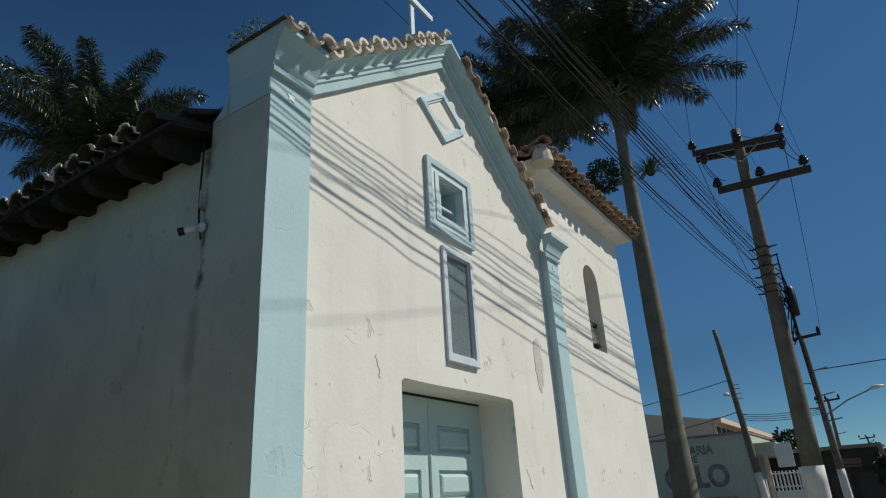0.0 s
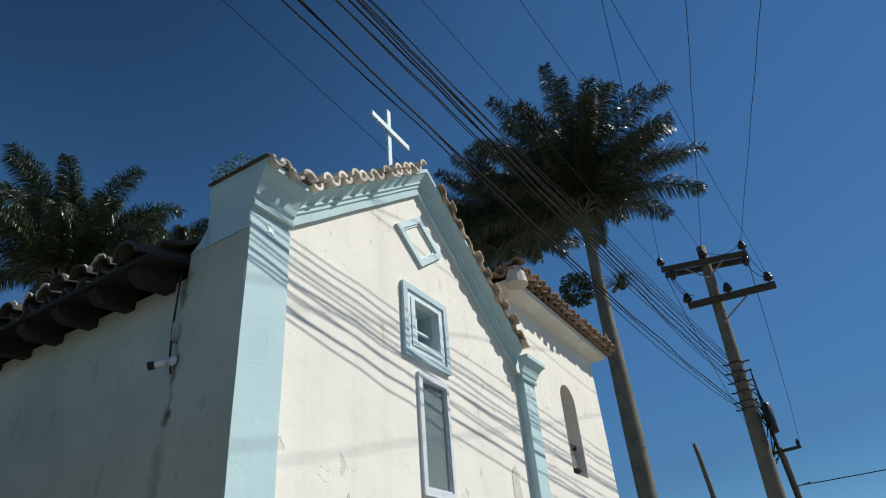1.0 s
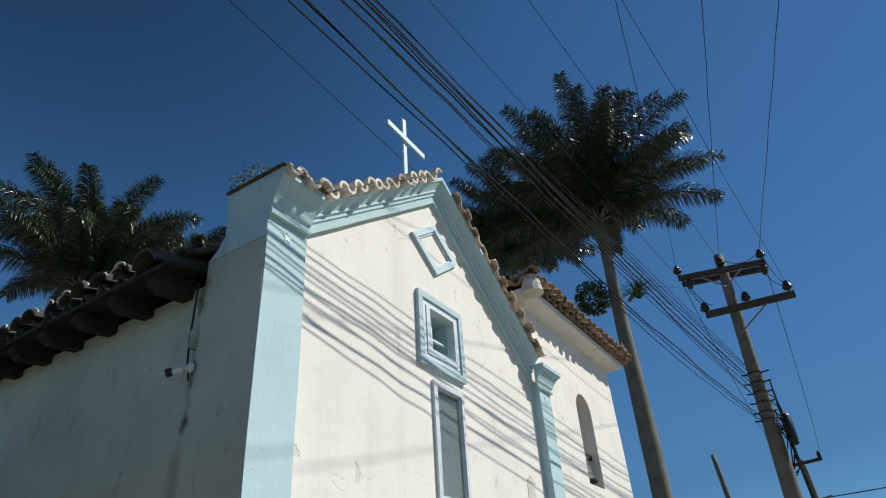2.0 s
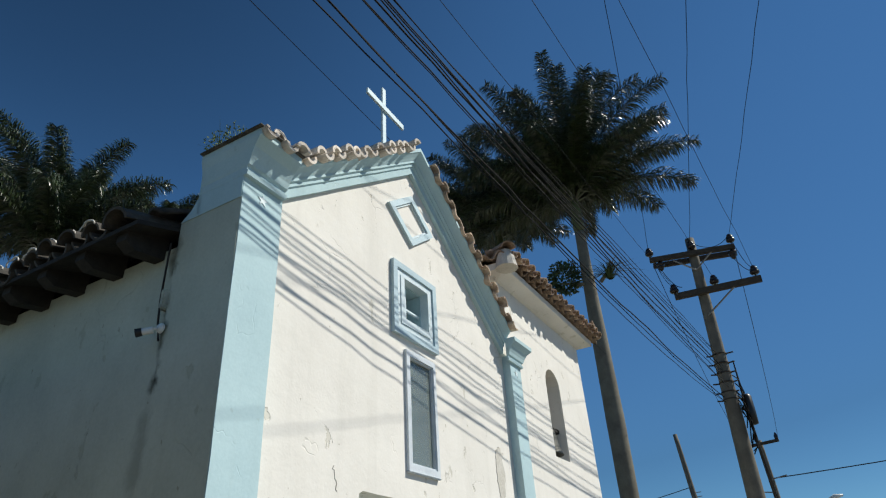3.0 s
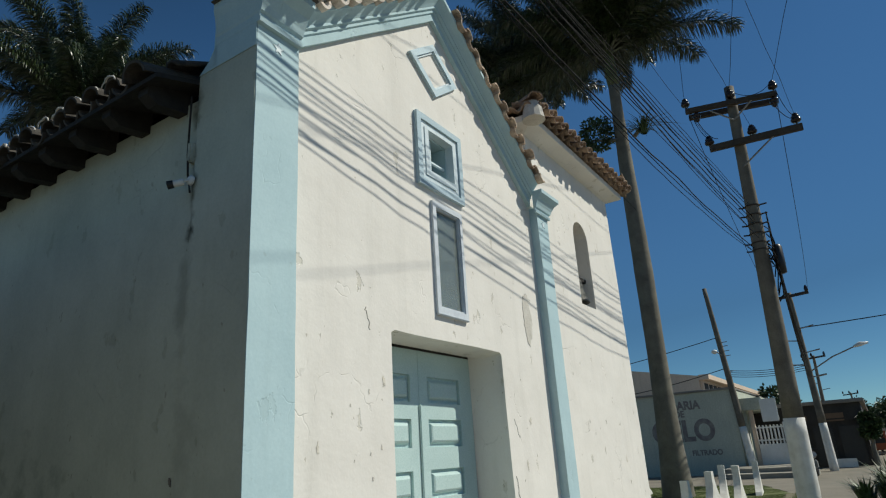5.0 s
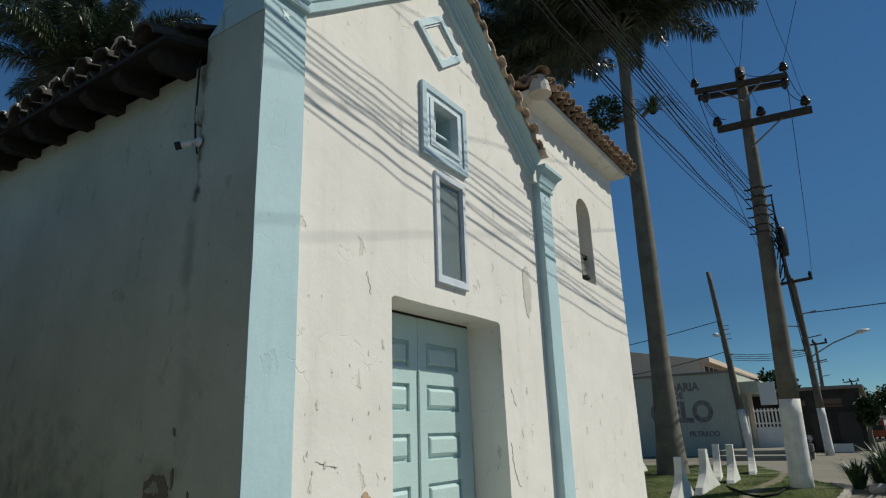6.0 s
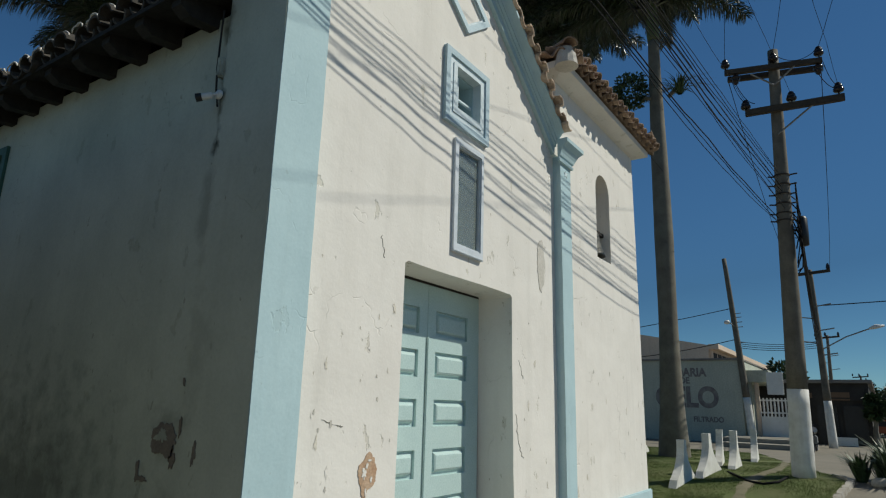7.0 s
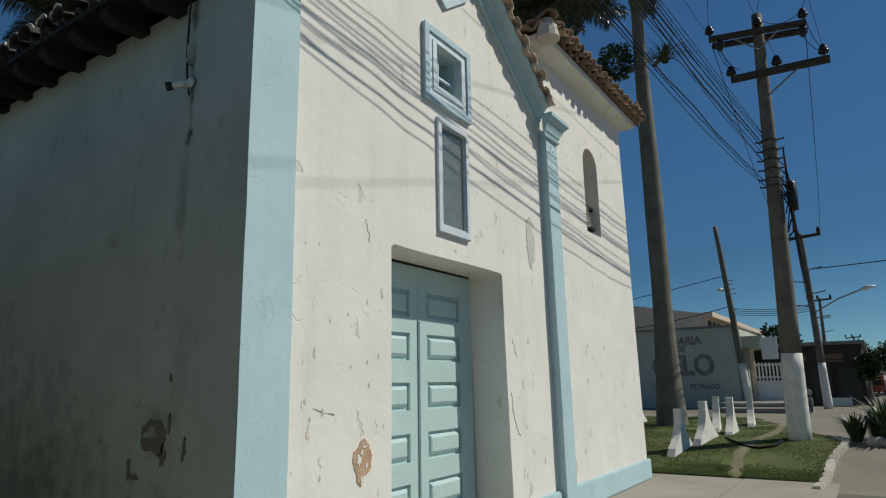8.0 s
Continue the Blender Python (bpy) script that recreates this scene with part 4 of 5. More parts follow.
# security camera on the corner, with its box and conduit
cctv = empty("security_camera", (-0.012, 0.495, 3.455), label="small white bullet security camera on the wall", category="camera")
bm = bmesh.new()
turned(bm, [(0.052, 0.0), (0.052, 0.02), (0.035, 0.035), (0.015, 0.04)], 16, pose(0, 0, 0, 0, -90, 0))
part("base", bm, WHITE_PLASTIC, cctv, smooth=False)
bm = bmesh.new()
tube(bm, [(-0.02, 0, 0), (-0.06, 0.0, -0.02), (-0.10, 0.04, -0.03)], 0.014, 8)
part("bracket", bm, WHITE_PLASTIC, cctv)
bm = bmesh.new()
turned(bm, [(0.025, 0.0), (0.034, 0.005), (0.034, 0.11), (0.03, 0.115)], 16, Matrix.Translation((-0.07, 0.015, -0.03)) @ Vector((-0.55, 0.60, -0.22)).to_track_quat("Z", "Y").to_matrix().to_4x4())
part("body", bm, WHITE_PLASTIC, cctv)
bm = bmesh.new()
turned(bm, [(0.030, 0.0), (0.040, 0.0), (0.043, 0.06), (0.03, 0.061), (0.028, 0.03)], 16, Matrix.Translation((-0.137, 0.088, -0.057)) @ Vector((-0.55, 0.60, -0.22)).to_track_quat("Z", "Y").to_matrix().to_4x4())
part("hood", bm, BLACK, cctv)
cctv.scale = (0.68, 0.68, 0.68)
junction = tagged(boxed("junction_box", -0.035, 0.03, 0.50, 0.545, 3.60, 3.75, SHADED_PLASTER), "small painted cable box on the wall corner", "junction box")
bm = bmesh.new()
tube(bm, [(-0.03, 0.535, 4.12), (-0.028, 0.54, 3.95), (-0.03, 0.535, 3.66), (-0.02, 0.53, 3.50), (-0.03, 0.48, 3.36)], 0.008, 6)
part("conduit", bm, DARK_WOOD, junction)


WEED = material("dry yellow-green weed", (0.15, 0.20, 0.06), (0.09, 0.13, 0.04), 0.8, scale=9, bump=0.0)
for wx, wy, seed in ((-0.02, 0.02, 4), (-0.03, 0.18, 5), (0.0, 0.27, 6)):
    weed = tuft("weed", (wx, wy, 4.81), 7, 0.22, WEED, seed, "wispy dry weed growing on the cornice top", "weed", 0.002, 0.9)
    clump("leaves", (wx, wy, 4.90), 0.085, 70, 0.026, WEED, seed, "", "", weed, 0.9)


# ---- palms ----
def frond(verts, faces, base, heading, pitch0, length, droop, r, leaflets=370, leaf=0.47):
    """One feather leaf: an arching rib with leaflets hanging from both sides."""
    d = Vector((math.cos(heading), math.sin(heading), 0))
    side = Vector((-d.y, d.x, 0))
    pts, p, ang = [], Vector(base), pitch0
    steps = 14
    for k in range(steps + 1):
        pts.append(p.copy())
        way = d * math.cos(ang) + Vector((0, 0, 1)) * math.sin(ang)
        p += way * length / steps
        ang -= droop / steps * (0.5 + 1.2 * k / steps)
    for k in range(steps):
        w = 0.035 * (1 - k / steps) + 0.008
        a, b = pts[k], pts[k + 1]
        n = len(verts)
        verts += [a - side * w, a + side * w, b + side * w * 0.9, b - side * w * 0.9, a - Vector((0, 0, w)), b - Vector((0, 0, w))]
        faces += [(n, n + 1, n + 2, n + 3), (n, n + 3, n + 5, n + 4), (n + 1, n + 4, n + 5, n + 2)]
    for k in range(leaflets):
        f = 0.10 + 0.89 * k / leaflets
        i = min(int(f * steps), steps - 1)
        a = pts[i].lerp(pts[i + 1], f * steps - i)
        way = (pts[i + 1] - pts[i]).normalized()
        up = side.cross(way)
        ll = leaf * (0.55 + 0.95 * math.sin(math.pi * min(f * 0.86 + 0.14, 1)) ** 0.7) * r.uniform(0.75, 1.1)
        for s in (-1, 1):
            lift = r.choice((-0.5, 0.1, 0.75)) + r.uniform(-0.2, 0.2)
            out = (side * s * r.uniform(0.7, 1.0) + way * r.uniform(0.45, 0.9) + up * lift).normalized()
            tipd = (out * 0.7 + Vector((0, 0, -r.uniform(0.8, 2.0)))).normalized()
            flat = out.cross(up if abs(out.dot(up)) < 0.9 else way).normalized()
            turn = r.uniform(-1.2, 1.2)
            w = (flat * math.cos(turn) + flat.cross(out) * math.sin(turn)) * r.uniform(0.008, 0.015)
            m1 = a + out * ll * 0.5
            m2 = m1 + (out + tipd).normalized() * ll * 0.3
            tip = m2 + tipd * ll * 0.3
            n = len(verts)
            verts += [a - w * 0.6, a + w * 0.6, m1 + w, m1 - w, m2 + w * 0.8, m2 - w * 0.8, tip]
            faces += [(n, n + 1, n + 2, n + 3), (n + 3, n + 2, n + 4, n + 5), (n + 5, n + 4, n + 6)]


def palm(at, height, lean, r0, length, count, seed, label):
    """A royal palm: swollen grey trunk, green crownshaft, and a crown of feather leaves."""
    r = random.Random(seed)
    thing = empty("palm_tree", at, label=label, category="palm tree")
    bm = bmesh.new()
    prof = ((0, 1.7), (0.03, 1.55), (0.09, 1.32), (0.2, 1.1), (0.3, 1.0), (0.5, 1.04), (0.7, 0.92), (0.9, 0.72), (1.0, 0.66))
    pts = [Vector((lean[0] * f * f + 0.05 * math.sin(f * 7 + seed), lean[1] * f * f, height * f - (0.15 if f == 0 else 0))) for f, _ in prof]
    fine_p, fine_r = [], []
    for (a, b), (ra, rb) in zip(zip(pts, pts[1:]), zip([q for _, q in prof], [q for _, q in prof][1:])):
        for k in range(7):
            fine_p.append(a.lerp(b, k / 7))
            fine_r.append((ra + (rb - ra) * k / 7) * r0 * (1.012 if k % 3 == 0 else 1.0))
    tube(bm, fine_p + [pts[-1]], fine_r + [prof[-1][1] * r0], 18)
    part("trunk", bm, TRUNK, thing, "smooth grey ringed trunk", smooth=True)
    bm = bmesh.new()
    top = pts[-1]
    tube(bm, [top, top + Vector((0, 0, 0.25)), top + Vector((0, 0, 0.9)), top + Vector((0, 0, 1.5))], [r0 * 0.66, r0 * 0.78, r0 * 0.62, r0 * 0.3], 14)
    part("crownshaft", bm, SHAFT, thing, "green crownshaft", smooth=True)
    verts, faces = [], []
    for k in range(count):
        f = k / count
        heading = k * 2.39996 + r.uniform(-0.2, 0.2)
        pitch0 = radians(86 - 58 * f ** 0.9 + r.uniform(-8, 8))
        base = top + Vector((0, 0, 1.45 - 0.35 * f))
        frond(verts, faces, base, heading, pitch0, length * (1.14 - 0.22 * f) * r.uniform(0.88, 1.06), radians(66 - 6 * f + r.uniform(-14, 14)), r)
    me = bpy.data.meshes.new("crown")
    me.from_pydata(verts, [], faces)
    link("crown", me, FROND, thing, "dense crown of dark glossy arching fronds")
    return thing


big_palm = palm((14.5, 1.33, 0.3), 11.6, (0.1, -0.02), 0.235, 4.45, 46, 11, "tall royal palm with grey trunk and dark glossy crown")
palm((17.2, 4.9, 0.3), 13.0, (0.2, 0.3), 0.30, 4.3, 40, 23, "royal palm standing behind the bell wing")
palm((5.65, 14.65, 0.0), 10.4, (0.1, 0.1), 0.28, 3.9, 26, 31, "royal palm behind the nave roof")
palm((8.1, 17.4, 0.0), 12.0, (0.1, 0.1), 0.28, 3.6, 20, 47, "royal palm behind the nave roof")
palm((12.3, 19.0, 0.0), 15.3, (0.1, 0.1), 0.30, 2.6, 13, 53, "young royal palm behind the church")


epi = tagged(part("epiphyte_plant", tube(bmesh.new(), [(14.4, 1.4, 10.05), (14.4, 1.75, 10.15), (14.35, 2.1, 10.25)], [0.07, 0.05, 0.03], 8), TRUNK), "bushy air plant growing from the palm trunk", "plant")
clump("leaves", (14.35, 1.98, 10.4), 0.50, 1100, 0.12, LEAF, 5, "", "", epi, 1.0)
tuft("epiphyte_plant", (14.3, 0.6, 9.95), 150, 0.62, LEAF, 9, "grassy air plant drooping from the palm trunk", "plant", 0.012, 1.6)
bm = bmesh.new()
tube(bm, [(14.45, 0.95, 10.0), (14.35, 0.62, 10.25), (14.33, 0.55, 10.5)], [0.06, 0.05, 0.03], 8)
tagged(part("dead_leaf_stub", bm, TRUNK), "broken leaf stub on the palm trunk", "branch")

# ---- white posts along the lawn ----
def flared_post():
    """A whitewashed concrete post whose foot flares out in a hollow curve on both sides."""
    prof = []
    h, top, foot = 0.74, 0.065, 0.66
    for k in range(11):
        f = k / 10
        prof.append((-(top + (foot - top) * (1 - f) ** 2.7), h * f - 0.12 * (f == 0)))
    loop = prof + [(-x, z) for x, z in reversed(prof)]
    bm = slab([loop], -0.068, 0.068, front)
    bmesh.ops.bevel(bm, geom=[e for e in bm.edges if len(e.link_faces) == 2 and e.calc_face_angle(0) > 1.2], offset=0.012, segments=1, affect="EDGES")
    return bm


first_post = tagged(part("boundary_post", flared_post(), WHITEWASH), "whitewashed concrete post with flared foot on grass", "post", "posts beside the lawn")
first_post.matrix_basis = pose(10.05, 0.06, ground_height(10.05) + 0.03, 0, 0, -4)
for x, y, rz in ((11.05, -0.18, -6), (12.35, -0.42, 3), (14.9, -0.42, 6), (13.0, 0.0, 8), (15.0, 2.35, 0)):
    copy_thing(first_post, pose(x, y, ground_height(x) + 0.03, random.uniform(-2, 2), random.uniform(-2, 2), rz))

bm = bmesh.new()
tube(bm, [(11.4, -0.45, 0.32), (11.0, -0.62, 0.315), (10.5, -0.95, 0.26), (10.35, -1.2, 0.25), (10.6, -1.42, 0.28), (11.2, -1.5, 0.33)], 0.022, 6)
tagged(part("cable", bm, RUBBER, smooth=True), "black cable lying on the grass by the pole", "cable")

# spiky bushes past the kerb
for k, (x, y, n, h) in enumerate(((11.9, -2.62, 90, 0.62), (12.5, -2.95, 120, 0.75), (11.75, -3.15, 110, 0.95), (12.9, -3.5, 120, 1.0), (12.2, -3.75, 130, 1.05))):
    tuft("agave_plant", (x, y, ground_height(x) - 0.02), n, h, LEAF, 60 + k, "bushy dark green plant with sword-shaped leaves", "plant", 0.022, 0.9)
for k, (x, y) in enumerate(((11.45, -2.95), (11.3, -3.2))):
    bm = bmesh.new()
    bmesh.ops.create_icosphere(bm, subdivisions=3, radius=0.2)
    for v in bm.verts:
        v.co *= 1 + 0.3 * noise.noise(v.co * 4 + Vector((k * 5, 0, 0)))
        v.co.z *= 0.55
    ob = tagged(part("boulder", bm, STONE, smooth=True), "pale rough stone at the edge of the bushes", "stone")
    ob.location = (x, y, ground_height(x) + 0.02)


# ---- street poles and lines ----
def tapered_pole(name, foot, head, r0, r1, painted, label, group="utility poles"):
    thing = empty(name, foot, label=label, category="utility pole", group=group)
    way = Vector(head) - Vector(foot)
    n = 12
    f1 = painted / way.length
    bm = bmesh.new()
    tube(bm, [way * (f1 + (1 - f1) * k / n) for k in range(n + 1)], [(r0 + (r1 - r0) * (f1 + (1 - f1) * k / n)) for k in range(n + 1)], 16)
    part("shaft", bm, CONCRETE_POLE, thing, "grey-brown concrete shaft", smooth=True)
    if painted > 0:
        bm = bmesh.new()
        tube(bm, [way * (f1 * k / 6) - Vector((0, 0, 0.15 if k == 0 else 0)) for k in range(7)], [(r0 + (r1 - r0) * f1 * k / 6) + 0.004 for k in range(7)], 16)
        part("painted_foot", bm, WHITEWASH, thing, "whitewashed lower shaft", smooth=True)
    return thing


POLE_FOOT, POLE_HEAD = Vector((11.5, -1.73, 0.28)), Vector((11.42, -1.96, 8.95))
pole = tapered_pole("utility_pole", POLE_FOOT, POLE_HEAD, 0.198, 0.10, 1.62, "tall tapered concrete utility pole with whitewashed foot and two crossarms")
AXIS = Vector((0.06, -1, 0.0)).normalized()


def on_pole(z):
    return POLE_FOOT.lerp(POLE_HEAD, (z - POLE_FOOT.z) / (POLE_HEAD.z - POLE_FOOT.z))


def insulator(thing, at, flip=1, size=1.0):
    bm = bmesh.new()
    prof = [(0.012, -0.10), (0.012, 0.0), (0.055, 0.005), (0.075, 0.03), (0.075, 0.06), (0.05, 0.075), (0.062, 0.09), (0.06, 0.115), (0.035, 0.13), (0.045, 0.15), (0.02, 0.175)]
    turned(bm, [(r * size * 1.25, z * size * 1.15 * flip) for r, z in prof], 14, Matrix.Translation(Vector(at) - thing.location))
    return part("insulator", bm, CERAMIC, thing, "brown porcelain insulator", smooth=True)


def crossarm(thing, centre, axis, left, right, w, h, tilt=0.0):
    axis = Vector((axis.x, axis.y, tilt)).normalized()
    across = axis.cross(Vector((0, 0, 1))).normalized()
    up = across.cross(axis)
    m = Matrix.Translation(Vector(centre) - thing.location) @ Matrix((axis, across, up)).transposed().to_4x4()
    return boxed("crossarm", -left, right, -w / 2, w / 2, -h / 2, h / 2, ARM_WOOD, thing, "dark timber crossarm", 0.008, m)


up_c = on_pole(8.45)
lo_c = on_pole(7.55)
crossarm(pole, up_c + Vector((-0.17, 0, 0.05)), AXIS, 0.93, 0.89, 0.10, 0.115, -0.10)
crossarm(pole, up_c + Vector((0.17, 0, 0.05)), AXIS, 0.93, 0.89, 0.10, 0.115, -0.10)
crossarm(pole, lo_c + Vector((-0.19, 0, 0)), AXIS, 0.57, 1.21, 0.10, 0.14, -0.02)
tops = []
for d in (-0.90, 0.02, 0.84):
    p = up_c + AXIS * d + Vector((-0.17, 0, 0.12 - 0.10 * d + 0.05))
    insulator(pole, p)
    tops.append(p + Vector((0, 0, 0.18)))
for d in (-0.72, 0.80):
    insulator(pole, up_c + AXIS * d + Vector((-0.17, 0, -0.10 - 0.10 * d + 0.05)), -1)
lows = []
for d in (-0.55, 0.30, 1.12):
    p = lo_c + AXIS * d + Vector((-0.19, 0, 0.10))
    insulator(pole, p, 1, 1.05)
    lows.append(p + Vector((0, 0, 0.17)))
for a, b in ((lo_c + AXIS * 0.66 + Vector((-0.2, 0, -0.07)), on_pole(7.0)), (up_c + AXIS * -0.42 + Vector((-0.2, 0, -0.02)), on_pole(8.1)), (up_c + AXIS * 0.42 + Vector((-0.2, 0, -0.02)), on_pole(8.1))):
    bm = bmesh.new()
    tube(bm, [a - pole.location, b + Vector((-0.14, 0, 0)) - pole.location], 0.018, 6)
    part("brace", bm, STEEL, pole, "flat steel brace")
for k, z in enumerate((6.15, 5.95, 5.75, 5.55, 5.35, 5.2)):
    bm = bmesh.new()
    c = on_pole(z) - pole.location
    turned(bm, [(0.138, -0.015), (0.153, -0.012), (0.153, 0.012), (0.138, 0.015)], 14, Matrix.Translation(c))
    tube(bm, [c + Vector((0, 0.15, 0)), c + Vector((-0.05, 0.25, 0.0))], 0.016, 6)
    tube(bm, [c + Vector((0, -0.15, 0)), c + Vector((-0.02, -0.28 + 0.02 * k, 0.0))], 0.016, 6)
    part("cable_clamp", bm, RUST, pole)
bm = bmesh.new()
turned(bm, [(0.03, -0.34), (0.085, -0.32), (0.095, -0.1), (0.095, 0.22), (0.06, 0.27), (0.03, 0.28)], 12, Matrix.Translation(on_pole(4.98) - pole.location + Vector((0.0, -0.30, 0))))
part("splice_box", bm, BLACK, pole, "black cable splice enclosure", smooth=True)


def line(name, a, b, sag, radius, label="", parent=None, n=20, category="cable", wave=0.0):
    """A hanging line from a to b."""
    a, b = Vector(a), Vector(b)
    pts = [a.lerp(b, k / n) - Vector((0, 0, 4 * sag * (k / n) * (1 - k / n))) for k in range(n + 1)]
    if wave:
        pts = [p + noise.noise_vector((p.x * 0.9, a.z * 7, a.y * 9)) * wave for p in pts]
    ob = part(name, tube(bmesh.new(), pts, radius, 5), RUBBER, parent, label, smooth=True)
    return ob if parent else tagged(ob, category=category, group="overhead lines")


# tangle of cable on the pole
for k in range(9):
    r = random.Random(80 + k)
    z0 = r.uniform(4.7, 5.9)
    c = on_pole(z0) - pole.location
    pts = [c + Vector((r.uniform(-0.25, -0.12), -0.16 - 0.12 * math.sin(3.14 * f), -f * r.uniform(0.5, 1.0) + 0.1 * r.uniform(-1, 1))) for f in (0, 0.25, 0.5, 0.75, 1)]
    part("slack_cable", tube(bmesh.new(), pts, 0.012, 5), RUBBER, pole, smooth=True)

# telephone bundle past the church: height where each line's shadow meets the facade near its two ends, how far out it hangs, thickness
SHADOWS = ((4.49, 4.24, 0.02, 0.0047), (4.41, 4.06, 0.03, 0.0062), (4.33, 3.98, -0.02, 0.0055), (4.27, 3.87, 0.0, 0.0062), (4.19, 3.79, -0.03, 0.0055), (4.12, 3.73, -0.01, 0.0086),
           (4.09, 3.70, 0.02, 0.0065), (4.03, 3.51, -0.04, 0.0065), (4.00, 3.56, 0.01, 0.0047), (3.89, 3.37, 0.10, 0.0086), (3.865, 3.40, 0.13, 0.0062), (3.81, 3.14, 0.09, 0.0055))
rb = random.Random(15)
BOW = 0.0032


def hung(low, right, out):
    """Plan and height of one line along x, from the heights of its shadow at the facade's two ends."""
    def plan(x):
        return -1.12 - 0.065 * x + out

    ends = []
    for sx, sz in ((0.46, low), (4.30, right)):
        x = sx
        for _ in range(6):
            x = sx - plan(x) * SUN.x / -SUN.y
        ends.append((x, sz - plan(x) * SUN.z / -SUN.y))
    (xa, za), (xb, zb) = ends
    tilt = (zb - za - BOW * (xb * xb - xa * xa)) / (xb - xa)
    return plan, lambda x: za + tilt * (x - xa) + BOW * (x * x - xa * xa)


for k, (low, right, out, radius) in enumerate(SHADOWS):
    plan, height = hung(low, right, out)
    pts = []
    for j in range(110):
        x = 11.34 - 38.0 * j / 109
        near = min(1.0, j / 12)
        shared = noise.noise((x * 0.85, 3.0, 0.4 * (k // 4))) * 0.02 + noise.noise((x * 2.1, 5.0, 0.3 * (k // 3))) * 0.022 + noise.noise((x * 2.3, k * 3.7, 9.0)) * 0.012
        z = height(x) + shared * near
        if x > 3.0:
            end = min(max(height(11.34), 5.1 + 0.05 * (len(SHADOWS) - k)), 6.2)
            z += (end - height(11.34)) * ((x - 3.0) / 8.34) ** 2
        pts.append((x, plan(x) + 0.6 * near * noise.noise((x * 0.7, k * 5.1, 2.0)) * 0.04, z))
    tagged(part("overhead_cable", tube(bmesh.new(), pts, radius, 5), RUBBER, None, "black telephone cable strung past the church front", smooth=True), category="cable", group="overhead lines")
for k in range(9):
    z = 6.0 - 0.12 * k
    far = (33.0, -0.95 + rb.uniform(-0.1, 0.1), 6.2 - 0.14 * k)
    line("overhead_cable", on_pole(z) + Vector((0.1, -0.22, 0)), far, 0.9 + rb.uniform(-0.2, 0.3), 0.014, "black telephone cable along the street")
# power lines
for p, (tx, ty) in zip(tops, ((3.52, -2.38), (4.15, -3.26), (4.71, -4.05))):
    d = Vector((tx - p.x, ty - p.y, 0)) / (p.x - tx)
    line("power_line", p, (p.x + d.x * 38, p.y + d.y * 38, p.z - 0.1), 0.55, 0.005, "thin black power line over the street", n=60, wave=0.02)
for p, (tx, ty) in zip(lows, ((2.99, -0.95), (3.57, -1.82), (4.0, -2.66))):
    d = Vector((tx - p.x, ty - p.y, 0)) / (p.x - tx)
    line("power_line", p, (p.x + d.x * 38, p.y + d.y * 38, p.z + 0.8), 0.5, 0.004, "thin black power line over the street", n=60, wave=0.02)
for d in (-0.72, 0.80):
    p = up_c + AXIS * d + Vector((-0.17, 0, -0.30 - 0.10 * d + 0.05))
    line("drop_wire", p - pole.location, lo_c + AXIS * (d + 0.35) + Vector((-0.19, 0, 0.2)) - pole.location, 0.12, 0.008, "", pole, 10)
for p, q in ((tops[0], lows[0]), (tops[2], lows[2]), (tops[1], tops[2])):
    line("jumper_wire", p - pole.location, q - pole.location, 0.22, 0.007, "", pole, 12)
line("power_line", tops[0] + Vector((0.3, 0, -0.4)), (33, -0.1, 8.5), 0.6, 0.008, "thin black power line over the street")
line("power_line", tops[2] + Vector((0.3, 0, -0.4)), (33, -1.7, 8.4), 0.6, 0.008, "thin black power line over the street")
line("overhead_cable", (-27, 1.31, 9.36), (14.3, 1.18, 7.77), 0.12, 0.005, "thin single wire over the church ridge, tied to the palm", n=40)

# ---- the street beyond ----
def leaning_pole(x, foot_y, foot_z, head_y, head_z, r0, r1, painted, label):
    return tapered_pole("utility_pole", Vector((x, foot_y, foot_z)), Vector((x, head_y, head_z)), r0, r1, painted, label)


p2 = leaning_pole(33.0, 2.32, 0.0, 3.03, 9.37, 0.19, 0.11, 2.2, "leaning slim concrete pole with street light and cable brackets")
for k, z in enumerate((4.9, 5.7, 5.95, 6.2, 6.4)):
    bm = bmesh.new()
    yy = 0.08 * (z)
    tube(bm, [(-0.1, yy, z), (-0.1, yy - 0.42, z + 0.02)], 0.02, 5)
    part("bracket", bm, STEEL, p2)
bm = bmesh.new()
tube(bm, [(-0.1, 0.42, 5.75), (-0.3, 0.66, 5.95)], [0.03, 0.03], 6)
part("lamp_arm", bm, STEEL, p2)
bm = bmesh.new()
bmesh.ops.create_uvsphere(bm, u_segments=12, v_segments=8, radius=0.15)
bmesh.ops.transform(bm, matrix=pose(-0.35, 0.74, 5.95) @ Matrix.Diagonal((1, 1, 0.75, 1)), verts=bm.verts)
part("lamp_head", bm, WHITE_PLASTIC, p2, "round street lamp head", smooth=True)


